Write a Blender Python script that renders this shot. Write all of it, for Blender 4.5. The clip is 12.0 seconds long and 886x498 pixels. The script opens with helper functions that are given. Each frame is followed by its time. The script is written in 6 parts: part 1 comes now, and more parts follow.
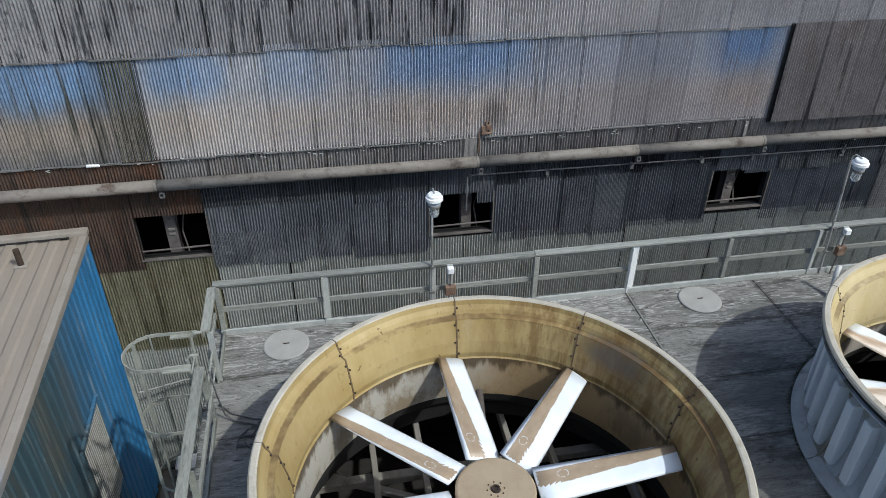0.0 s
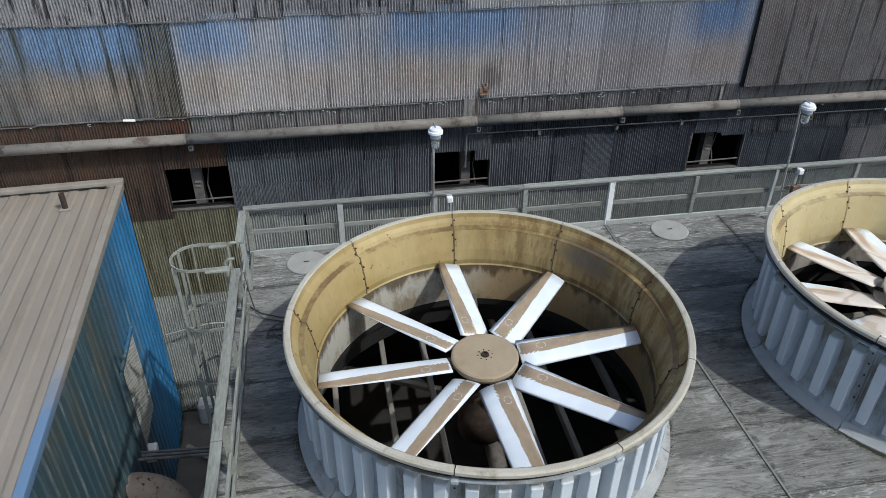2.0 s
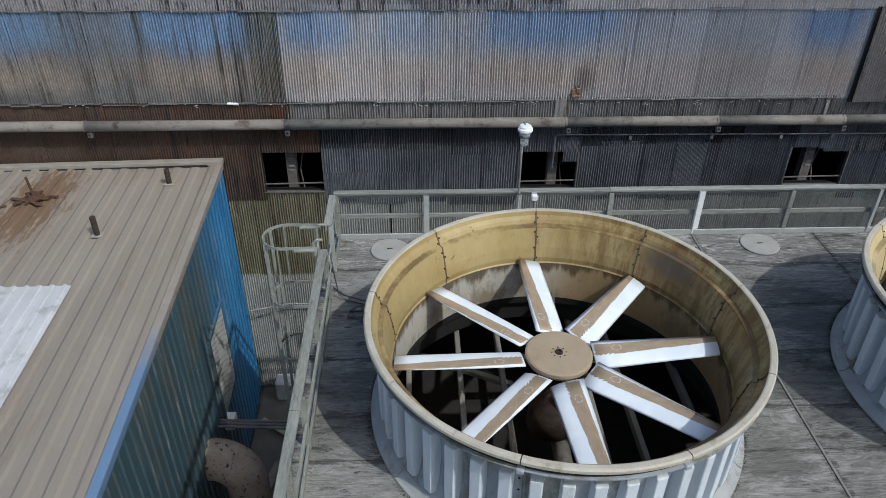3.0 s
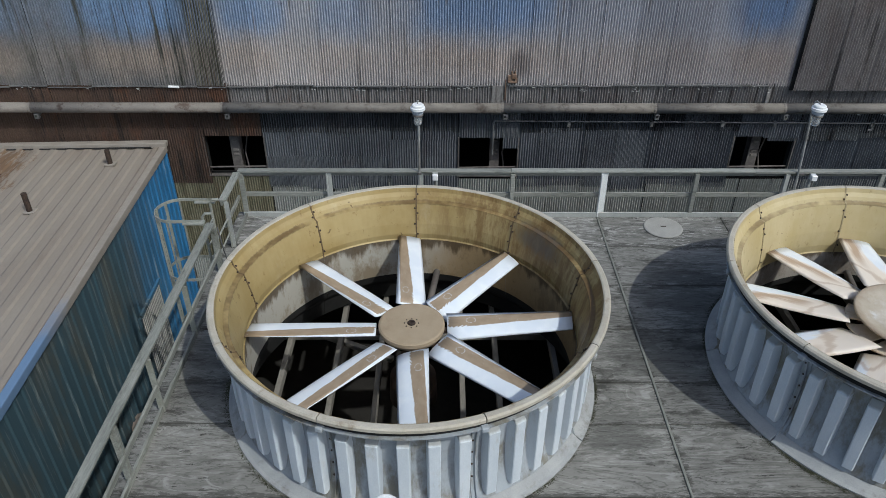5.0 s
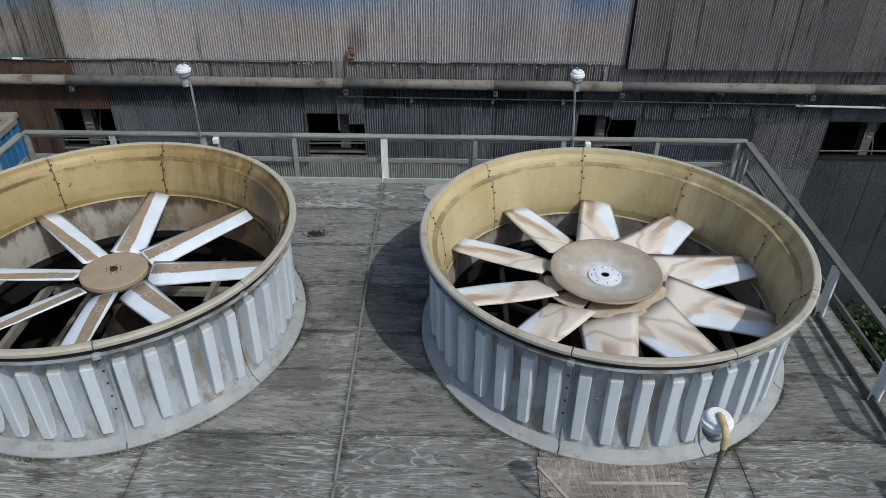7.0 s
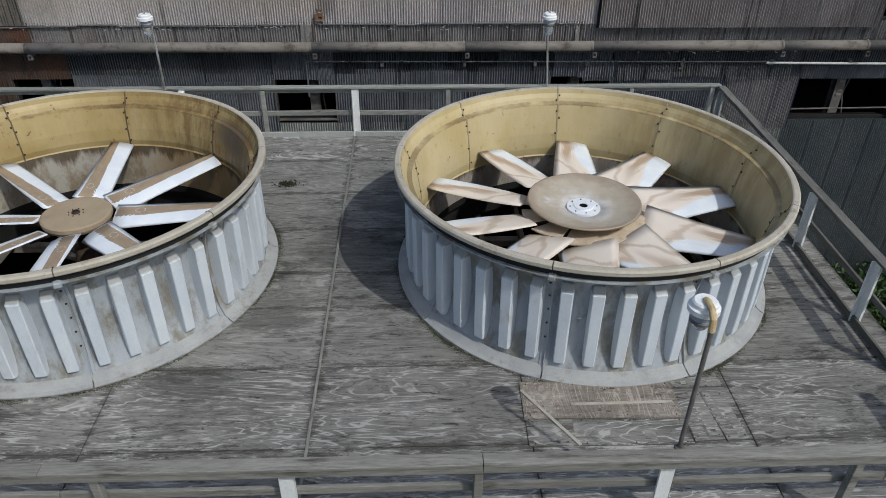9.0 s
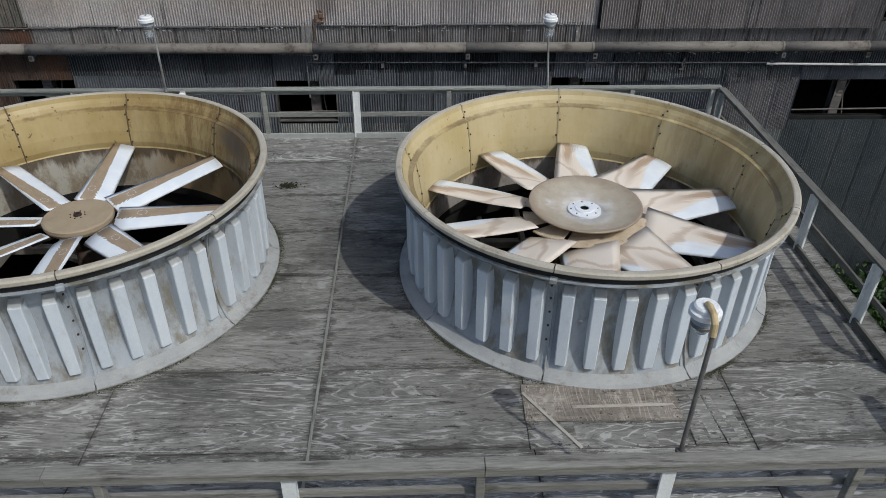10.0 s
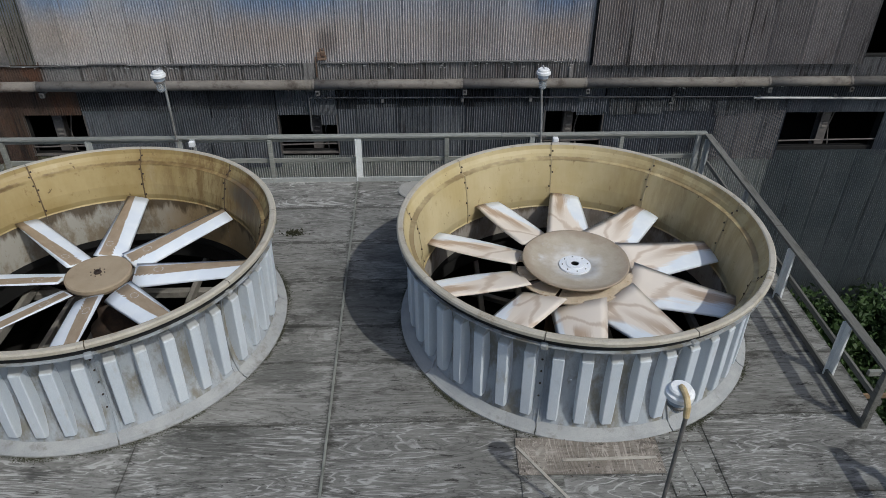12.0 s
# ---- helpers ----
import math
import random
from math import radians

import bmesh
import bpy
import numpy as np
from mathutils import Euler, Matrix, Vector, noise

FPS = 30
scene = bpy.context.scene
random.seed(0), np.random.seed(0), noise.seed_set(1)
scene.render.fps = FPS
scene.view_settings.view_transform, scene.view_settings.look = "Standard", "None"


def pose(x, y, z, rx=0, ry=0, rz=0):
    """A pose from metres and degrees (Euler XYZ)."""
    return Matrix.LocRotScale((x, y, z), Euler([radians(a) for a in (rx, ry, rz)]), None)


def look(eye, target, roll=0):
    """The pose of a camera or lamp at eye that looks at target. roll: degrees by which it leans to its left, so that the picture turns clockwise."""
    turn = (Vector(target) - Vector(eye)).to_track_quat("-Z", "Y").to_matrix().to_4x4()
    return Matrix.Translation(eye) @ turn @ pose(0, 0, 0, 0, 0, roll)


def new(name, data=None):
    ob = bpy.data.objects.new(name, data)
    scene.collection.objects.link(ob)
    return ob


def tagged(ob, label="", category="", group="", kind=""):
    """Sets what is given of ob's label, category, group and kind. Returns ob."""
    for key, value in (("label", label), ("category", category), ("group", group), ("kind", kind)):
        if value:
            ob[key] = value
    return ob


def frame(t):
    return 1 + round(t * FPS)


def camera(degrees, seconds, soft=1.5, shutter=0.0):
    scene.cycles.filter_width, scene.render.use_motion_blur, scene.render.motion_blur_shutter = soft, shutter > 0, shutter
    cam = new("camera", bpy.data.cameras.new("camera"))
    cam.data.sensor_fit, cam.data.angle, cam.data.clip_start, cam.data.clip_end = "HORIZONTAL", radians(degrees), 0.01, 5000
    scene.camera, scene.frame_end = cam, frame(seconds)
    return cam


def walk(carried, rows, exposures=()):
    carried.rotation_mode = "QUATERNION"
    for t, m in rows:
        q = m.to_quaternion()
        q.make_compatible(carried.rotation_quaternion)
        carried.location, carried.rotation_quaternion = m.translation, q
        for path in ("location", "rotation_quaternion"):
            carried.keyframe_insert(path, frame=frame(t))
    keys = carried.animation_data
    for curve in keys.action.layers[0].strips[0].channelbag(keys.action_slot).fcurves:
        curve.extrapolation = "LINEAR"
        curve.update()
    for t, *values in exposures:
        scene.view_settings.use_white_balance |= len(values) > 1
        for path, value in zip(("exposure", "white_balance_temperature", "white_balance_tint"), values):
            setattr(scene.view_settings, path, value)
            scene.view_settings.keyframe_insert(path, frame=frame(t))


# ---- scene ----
cam = camera(62.9, 12.0, soft=0.7)
PATH = [
    (0, (-0.467, 0.349, 7.747), (-0.167, 1.989, 6.641), 0.5),
    (0.5, (-0.522, -0.165, 7.732), (-0.223, 1.474, 6.626), 0.6),
    (1, (-0.597, -0.832, 7.704), (-0.302, 0.807, 6.597), 0.5),
    (1.5, (-0.706, -1.486, 7.645), (-0.413, 0.152, 6.536), 0.5),
    (2, (-0.781, -1.779, 7.651), (-0.49, -0.138, 6.544), 0.5),
    (2.5, (-0.848, -1.857, 7.708), (-0.621, -0.209, 6.598), 0.5),
    (2.7, (-0.846, -1.895, 7.691), (-0.728, -0.235, 6.583), 0.7),
    (4.3, (-0.081, -2.298, 7.55), (-0.06, -0.633, 6.442), 0.3),
    (4.5, (0.285, -2.309, 7.558), (0.304, -0.647, 6.445), 0.2),
    (5, (1.544, -2.36, 7.441), (1.545, -0.698, 6.329), 0.1),
    (5.5, (3.139, -2.42, 7.297), (3.116, -0.755, 6.189), 0.2),
    (6, (4.801, -2.489, 7.134), (4.775, -0.824, 6.026), 0.3),
    (6.5, (5.667, -2.682, 7.04), (5.651, -1.015, 5.934), 0.8),
    (7, (5.839, -2.951, 6.977), (5.837, -1.286, 5.869), 0.7),
    (7.2, (5.881, -3.062, 6.943), (5.897, -1.397, 5.834), 0.7),
    (8.8, (5.853, -3.253, 6.141), (5.917, -1.588, 5.035), 0.6),
    (9, (5.831, -3.255, 6.092), (5.897, -1.593, 4.982), 0.5),
    (9.5, (5.814, -3.249, 6.02), (5.879, -1.587, 4.91), 0.5),
    (10, (5.814, -3.242, 6.136), (5.88, -1.581, 5.024), 0.5),
    (10.5, (5.831, -3.249, 6.319), (5.898, -1.587, 5.207), 0.5),
    (11, (5.805, -3.262, 6.449), (5.875, -1.601, 5.337), 0.6),
    (11.5, (5.79, -3.296, 6.706), (5.86, -1.635, 5.595), 0.5),
    (12, (5.784, -3.324, 7.155), (5.857, -1.663, 6.043), 0.5),
]
walk(cam, [(t, look(eye, target, roll)) for t, eye, target, roll in PATH],
     [(0.0, 0.22, 5950, 4), (2.5, 0.07, 5950, 4), (5.0, -0.14, 5950, 4), (6.5, -0.22, 5980, 5), (7.0, -0.21, 5980, 5), (8.8, -0.22, 6150, 6), (12.0, -0.33, 6100, 6)])

# ---- world and light ----
SUN = Vector((0.437, -0.469, 0.767)).normalized()      # towards the sun
sun_el = math.asin(SUN.z)
sun_az = math.atan2(SUN.x, SUN.y)
world = bpy.data.worlds.new("sky")
world.use_nodes = True
scene.world = world
wn = world.node_tree
sky = wn.nodes.new("ShaderNodeTexSky")
sky.sky_type = "NISHITA"
sky.sun_disc = False
sky.sun_elevation = sun_el
sky.sun_rotation = sun_az
sky.air_density, sky.dust_density, sky.ozone_density = 1.0, 3.0, 1.0
wn.links.new(sky.outputs[0], wn.nodes["Background"].inputs[0])
wn.nodes["Background"].inputs[1].default_value = 0.126
lamp = bpy.data.lights.new("sun", "SUN")
lamp.energy, lamp.angle, lamp.color = 2.4, radians(0.75), (1.0, 0.95, 0.87)
sun_ob = new("sun", lamp)
sun_ob.matrix_world = look((20, -20, 30), Vector((20, -20, 30)) - SUN)


# ---- materials ----
def ramp(nt, src, stops):
    r = nt.nodes.new("ShaderNodeValToRGB")
    el = r.color_ramp.elements
    while len(el) < len(stops):
        el.new(0.5)
    for e, (p, c) in zip(el, stops):
        e.position = p
        e.color = (*c, 1) if len(c) == 3 else c
    nt.links.new(src, r.inputs[0])
    return r.outputs[0]


def grey(v):
    return (v, v, v)


def noise_tex(nt, scale, stretch=(1, 1, 1), detail=4, rough=0.6, coord="Object", seed=0.0, distort=0.0):
    tc = nt.nodes.new("ShaderNodeTexCoord")
    if coord == "World":
        g = nt.nodes.new("ShaderNodeNewGeometry")
        src = g.outputs["Position"]
    else:
        src = tc.outputs[coord]
    mp = nt.nodes.new("ShaderNodeMapping")
    mp.inputs["Scale"].default_value = stretch
    mp.inputs["Location"].default_value = (seed, seed * 1.7, seed * 0.6)
    nt.links.new(src, mp.inputs[0])
    n = nt.nodes.new("ShaderNodeTexNoise")
    n.inputs["Scale"].default_value = scale
    n.inputs["Detail"].default_value = detail
    n.inputs["Roughness"].default_value = rough
    n.inputs["Distortion"].default_value = distort
    nt.links.new(mp.outputs[0], n.inputs["Vector"])
    return n.outputs["Fac"]


def blend(nt, fac, a, b, mode="MIX"):
    m = nt.nodes.new("ShaderNodeMix")
    m.data_type, m.blend_type = "RGBA", mode
    for sock, v in ((m.inputs[0], fac), (m.inputs[6], a), (m.inputs[7], b)):
        if isinstance(v, (int, float)):
            sock.default_value = v
        elif isinstance(v, tuple):
            sock.default_value = (*v, 1)
        else:
            nt.links.new(v, sock)
    return m.outputs[2]


def calc(nt, op, a, b=0.0, clamp=False):
    m = nt.nodes.new("ShaderNodeMath")
    m.operation, m.use_clamp = op, clamp
    for sock, v in ((m.inputs[0], a), (m.inputs[1], b)):
        if isinstance(v, (int, float)):
            sock.default_value = v
        else:
            nt.links.new(v, sock)
    return m.outputs[0]


def step(nt, v, lo, hi):
    m = nt.nodes.new("ShaderNodeMapRange")
    m.interpolation_type = "SMOOTHSTEP"
    m.inputs[1].default_value, m.inputs[2].default_value = lo, hi
    nt.links.new(v, m.inputs[0])
    return m.outputs[0]


def axis(nt, which, coord="World"):
    if coord == "World":
        src = nt.nodes.new("ShaderNodeNewGeometry").outputs["Position"]
    else:
        src = nt.nodes.new("ShaderNodeTexCoord").outputs[coord]
    s = nt.nodes.new("ShaderNodeSeparateXYZ")
    nt.links.new(src, s.inputs[0])
    return s.outputs[which]


def per_object(nt, lo, hi):
    o = nt.nodes.new("ShaderNodeObjectInfo")
    m = nt.nodes.new("ShaderNodeMapRange")
    m.inputs[3].default_value, m.inputs[4].default_value = lo, hi
    nt.links.new(o.outputs["Random"], m.inputs[0])
    return m.outputs[0]


def scaled(nt, colour, factor):
    c = nt.nodes.new("ShaderNodeCombineColor")
    for i in range(3):
        nt.links.new(factor, c.inputs[i])
    return blend(nt, 1.0, colour, c.outputs[0], "MULTIPLY")


def start(name, rough=0.7, metal=0.0, spec=0.4):
    m = bpy.data.materials.new(name)
    m.use_nodes = True
    b = m.node_tree.nodes["Principled BSDF"]
    b.inputs["Roughness"].default_value = rough
    b.inputs["Metallic"].default_value = metal
    b.inputs["Specular IOR Level"].default_value = spec
    return m, m.node_tree, b


def bump(nt, b, height, strength=0.3, dist=0.01):
    n = nt.nodes.new("ShaderNodeBump")
    n.inputs["Strength"].default_value, n.inputs["Distance"].default_value = strength, dist
    nt.links.new(height, n.inputs["Height"])
    nt.links.new(n.outputs[0], b.inputs["Normal"])


def surface(name, a, b_col, dirt=None, scale=2.0, stretch=(1, 1, 1), rough=0.7, metal=0.0, coord="World", vary=0.0,
            dirt_at=(0.5, 0.75), dirt_scale=1.3, dirt_stretch=(1, 1, 1), grain=60.0, grain_amount=0.12, relief=0.2, seed=0.0, spec=0.4):
    """Two tones, dirt of a second scale and a fine grain with relief."""
    m, nt, b = start(name, rough, metal, spec)
    n1 = noise_tex(nt, scale, stretch, 5, 0.65, coord, seed)
    col = blend(nt, step(nt, n1, 0.3, 0.7), a, b_col)
    fine = noise_tex(nt, grain, stretch, 3, 0.7, coord, seed + 3)
    if dirt:
        n2 = noise_tex(nt, dirt_scale, dirt_stretch, 7, 0.7, coord, seed + 7)
        col = blend(nt, step(nt, n2, *dirt_at), col, dirt)
    lo, hi = 1 - grain_amount, 1 + grain_amount
    f = nt.nodes.new("ShaderNodeMapRange")
    f.inputs[1].default_value, f.inputs[2].default_value, f.inputs[3].default_value, f.inputs[4].default_value = 0.25, 0.75, lo, hi
    nt.links.new(fine, f.inputs[0])
    fac = f.outputs[0]
    if vary:
        fac = calc(nt, "MULTIPLY", fac, per_object(nt, 1 - vary, 1 + vary))
    col = scaled(nt, col, fac)
    nt.links.new(col, b.inputs["Base Color"])
    bump(nt, b, fine, relief, 0.006)
    return m


def corrugated(name, a, b_col, stain, stain_at=(0.5, 0.7), rust=0.0, vary=0.12, blue=False, rough=0.6, seed=0.0, fine_streak=1.0, flaked=False):
    """Weathered galvanised sheet: cloudy zinc, run-down streaks, rust spots and, on one band, patches of blue above
    tan.
    """
    m, nt, b = start(name, rough, 0.15, 0.3)
    cloud = noise_tex(nt, 0.7, (1, 1, 1.2), 5, 0.65, "World", seed)
    col = blend(nt, step(nt, cloud, 0.32, 0.68), a, b_col)
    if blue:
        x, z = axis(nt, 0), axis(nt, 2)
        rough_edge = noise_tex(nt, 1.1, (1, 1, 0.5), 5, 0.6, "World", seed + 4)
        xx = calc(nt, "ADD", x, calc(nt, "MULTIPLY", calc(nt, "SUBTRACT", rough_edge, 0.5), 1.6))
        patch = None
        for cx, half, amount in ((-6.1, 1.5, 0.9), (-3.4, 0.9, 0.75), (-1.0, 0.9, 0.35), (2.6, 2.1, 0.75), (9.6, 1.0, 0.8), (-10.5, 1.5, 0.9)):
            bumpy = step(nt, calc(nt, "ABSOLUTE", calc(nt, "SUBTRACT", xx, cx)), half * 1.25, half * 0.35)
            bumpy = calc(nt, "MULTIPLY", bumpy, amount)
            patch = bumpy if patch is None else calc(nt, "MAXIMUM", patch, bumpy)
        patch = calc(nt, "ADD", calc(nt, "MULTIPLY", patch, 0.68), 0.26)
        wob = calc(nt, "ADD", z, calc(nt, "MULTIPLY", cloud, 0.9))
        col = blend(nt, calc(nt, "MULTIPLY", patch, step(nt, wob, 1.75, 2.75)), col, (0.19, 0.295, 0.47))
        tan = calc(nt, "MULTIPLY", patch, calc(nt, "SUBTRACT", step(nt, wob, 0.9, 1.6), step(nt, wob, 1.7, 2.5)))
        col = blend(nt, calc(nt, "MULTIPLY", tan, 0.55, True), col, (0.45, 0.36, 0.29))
        # soot above the broken bracket
        sx, sz = calc(nt, "SUBTRACT", x, 3.5), calc(nt, "MULTIPLY", calc(nt, "SUBTRACT", z, 1.1), 0.7)
        far = calc(nt, "SQRT", calc(nt, "ADD", calc(nt, "MULTIPLY", sx, sx), calc(nt, "MULTIPLY", sz, sz)))
        col = blend(nt, calc(nt, "MULTIPLY", step(nt, calc(nt, "ADD", far, calc(nt, "MULTIPLY", rough_edge, 0.3)), 0.58, 0.22), 0.6), col, (0.12, 0.105, 0.10))
    streak = noise_tex(nt, 2.2, (2.4 * fine_streak, 1, 0.16 * fine_streak), 6, 0.7, "World", seed + 9)
    col = blend(nt, step(nt, streak, *stain_at), col, stain)
    if flaked:
        scab = noise_tex(nt, 5.5, (1.4, 1, 0.6), 7, 0.78, "World", seed + 21)
        col = blend(nt, calc(nt, "MULTIPLY", step(nt, scab, 0.56, 0.63), 0.75), col, stain)
    if rust:
        rn = noise_tex(nt, 1.6, (1.2, 1, 0.45), 6, 0.7, "World", seed + 13)
        col = blend(nt, calc(nt, "MULTIPLY", step(nt, rn, 0.52, 0.68), rust), col, (0.13, 0.06, 0.035))
    fine = noise_tex(nt, 26, (1, 1, 0.4), 5, 0.75, "World", seed)
    f = nt.nodes.new("ShaderNodeMapRange")
    f.inputs[1].default_value, f.inputs[2].default_value, f.inputs[3].default_value, f.inputs[4].default_value = 0.28, 0.72, 0.64, 1.34
    nt.links.new(fine, f.inputs[0])
    col = scaled(nt, col, calc(nt, "MULTIPLY", f.outputs[0], per_object(nt, 1 - vary, 1 + vary)))
    nt.links.new(col, b.inputs["Base Color"])
    bump(nt, b, fine, 0.25, 0.004)
    return m


def plywood(name, a, b_col, dark, pale, vary=0.14, seed=0.0, along=(0.26, 1.5, 1.0), wet=(), rotten=0.6, figured=0.62):
    """Bare weathered plywood: wavy grain along the sheet, bleached fibres and black damp stains."""
    m, nt, b = start(name, 0.85, 0, 0.2)
    o = nt.nodes.new("ShaderNodeObjectInfo")
    big = noise_tex(nt, 0.9, (0.7, 1.4, 1), 5, 0.65, "World", seed)
    g = nt.nodes.new("ShaderNodeNewGeometry")
    add = nt.nodes.new("ShaderNodeVectorMath")
    add.operation = "ADD"
    nt.links.new(g.outputs["Position"], add.inputs[0])
    sc = nt.nodes.new("ShaderNodeCombineXYZ")
    for i, k in enumerate((37.0, 11.0, 5.0)):
        nt.links.new(calc(nt, "MULTIPLY", o.outputs["Random"], k), sc.inputs[i])
    nt.links.new(sc.outputs[0], add.inputs[1])
    mp = nt.nodes.new("ShaderNodeMapping")
    mp.inputs["Scale"].default_value = along
    nt.links.new(add.outputs[0], mp.inputs[0])
    n = nt.nodes.new("ShaderNodeTexNoise")
    n.inputs["Scale"].default_value, n.inputs["Detail"].default_value, n.inputs["Roughness"].default_value = 1.7, 4, 0.55
    n.inputs["Distortion"].default_value = 0.9
    nt.links.new(mp.outputs[0], n.inputs["Vector"])
    rings = calc(nt, "FRACT", calc(nt, "MULTIPLY", n.outputs["Fac"], 17.0))
    tri = calc(nt, "ABSOLUTE", calc(nt, "SUBTRACT", rings, 0.5))
    fibre = noise_tex(nt, 15, (0.16, 1, 1), 6, 0.75, "World", seed + 2, 0.6)
    patchy = noise_tex(nt, 2.2, (0.6, 1, 1), 6, 0.7, "World", seed + 17)
    speck = noise_tex(nt, 45, (0.4, 1, 1), 4, 0.7, "World", seed + 27)
    col = blend(nt, step(nt, big, 0.3, 0.7), a, b_col)
    col = blend(nt, calc(nt, "MULTIPLY", step(nt, fibre, 0.52, 0.36), 0.45), col, dark)
    figure = calc(nt, "MULTIPLY", step(nt, tri, 0.34, 0.45), step(nt, patchy, 0.38, 0.56))
    col = blend(nt, calc(nt, "MULTIPLY", figure, figured), col, pale)
    figure = calc(nt, "MULTIPLY", step(nt, tri, 0.10, 0.02), step(nt, patchy, 0.62, 0.44))
    col = blend(nt, calc(nt, "MULTIPLY", figure, 0.45), col, dark)
    col = blend(nt, calc(nt, "MULTIPLY", calc(nt, "MULTIPLY", step(nt, fibre, 0.54, 0.66), step(nt, patchy, 0.34, 0.58)), figured), col, pale)
    col = blend(nt, calc(nt, "MULTIPLY", step(nt, speck, 0.60, 0.70), 0.5), col, dark)
    damp = noise_tex(nt, 1.5, (0.55, 1.7, 1), 8, 0.78, "World", seed + 21)
    col = blend(nt, calc(nt, "MULTIPLY", step(nt, damp, 0.55, 0.66), 0.75), col, dark)
    for px, py, pr in wet:
        gx = calc(nt, "SUBTRACT", axis(nt, 0), px)
        gy = calc(nt, "SUBTRACT", axis(nt, 1), py)
        dist = calc(nt, "SQRT", calc(nt, "ADD", calc(nt, "MULTIPLY", gx, gx), calc(nt, "MULTIPLY", gy, gy)))
        lobe = calc(nt, "ADD", calc(nt, "SUBTRACT", 1.0, calc(nt, "DIVIDE", dist, pr)), calc(nt, "MULTIPLY", calc(nt, "SUBTRACT", damp, 0.5), 4.0))
        col = blend(nt, calc(nt, "MULTIPLY", step(nt, lobe, 0.0, 0.7), 0.55), col, (0.05, 0.05, 0.045))
    chip = noise_tex(nt, 7, (0.35, 1.5, 1), 5, 0.8, "World", seed + 31)
    col = blend(nt, calc(nt, "MULTIPLY", step(nt, chip, 0.60, 0.655), 0.85), col, (0.03, 0.028, 0.025))
    tc = nt.nodes.new("ShaderNodeTexCoord")
    sp = nt.nodes.new("ShaderNodeSeparateXYZ")
    nt.links.new(tc.outputs["Generated"], sp.inputs[0])
    ends = [calc(nt, "MULTIPLY", calc(nt, "SUBTRACT", 0.5, calc(nt, "ABSOLUTE", calc(nt, "SUBTRACT", sp.outputs[i], 0.5))), k) for i, k in ((0, 2.4), (1, 1.2))]
    flake = noise_tex(nt, 9, (0.28, 1.3, 1), 6, 0.8, "World", seed + 41)
    rot = calc(nt, "ADD", calc(nt, "MINIMUM", *ends), calc(nt, "MULTIPLY", calc(nt, "SUBTRACT", flake, 0.53), 0.75))
    col = blend(nt, calc(nt, "MULTIPLY", step(nt, rot, 0.034, 0.0), rotten), col, (0.035, 0.034, 0.028))
    col = scaled(nt, col, per_object(nt, 1 - vary, 1 + vary))
    nt.links.new(col, b.inputs["Base Color"])
    bump(nt, b, calc(nt, "ADD", fibre, calc(nt, "MULTIPLY", tri, 0.6)), 0.45, 0.01)
    return m


M = {}
M["corr_top"] = corrugated("stained_top_sheet", (0.24, 0.235, 0.25), (0.31, 0.30, 0.31), (0.035, 0.037, 0.042), (0.52, 0.62), 0.1, 0.08, seed=2, fine_streak=2.0, flaked=True)
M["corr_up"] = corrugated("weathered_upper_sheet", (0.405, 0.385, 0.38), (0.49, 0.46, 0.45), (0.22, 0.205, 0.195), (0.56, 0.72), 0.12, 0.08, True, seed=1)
M["corr_stain"] = corrugated("olive_stained_sheet", (0.15, 0.145, 0.115), (0.24, 0.225, 0.19), (0.04, 0.042, 0.028), (0.42, 0.58), 0.55, 0.1, seed=31, fine_streak=1.6)
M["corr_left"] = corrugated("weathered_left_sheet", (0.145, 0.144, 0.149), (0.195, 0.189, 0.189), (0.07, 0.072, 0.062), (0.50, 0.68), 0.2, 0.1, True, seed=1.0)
M["corr_plain"] = corrugated("weathered_plain_sheet", (0.40, 0.385, 0.388), (0.475, 0.455, 0.457), (0.20, 0.19, 0.185), (0.58, 0.72), 0.1, 0.08, seed=23)
M["corr_strip"] = corrugated("dirty_strip_sheet", (0.21, 0.20, 0.195), (0.27, 0.26, 0.25), (0.085, 0.08, 0.075), (0.50, 0.64), 0.25, 0.08, seed=5, fine_streak=2.4)
M["corr_dark"] = corrugated("soot_dark_sheet", (0.095, 0.104, 0.118), (0.158, 0.168, 0.182), (0.035, 0.037, 0.04), (0.54, 0.72), 0.12, 0.12, seed=8)
# dark lap sheets, their colour also holding the shadow under the pipe
M["corr_pipe_shade"] = corrugated("dark_sheet_with_pipe_shade", (0.026, 0.027, 0.03), (0.045, 0.047, 0.05), (0.014, 0.014, 0.014), (0.5, 0.68), 0.08, 0.10, seed=41)
M["corr_rust"] = corrugated("rusty_sheet", (0.072, 0.048, 0.04), (0.108, 0.072, 0.055), (0.036, 0.03, 0.028), (0.52, 0.66), 0.6, 0.14, seed=11)
M["corr_low"] = corrugated("grey_green_sheet", (0.29, 0.303, 0.283), (0.37, 0.378, 0.355), (0.15, 0.15, 0.122), (0.54, 0.74), 0.10, 0.06, seed=14)
M["corr_olive"] = corrugated("olive_low_sheet", (0.17, 0.16, 0.105), (0.23, 0.215, 0.15), (0.085, 0.075, 0.045), (0.48, 0.66), 0.3, 0.1, seed=27)
M["corr_bent"] = corrugated("bent_grey_sheet", (0.11, 0.115, 0.118), (0.16, 0.165, 0.165), (0.045, 0.046, 0.045), (0.46, 0.66), 0.2, 0.14, seed=37)
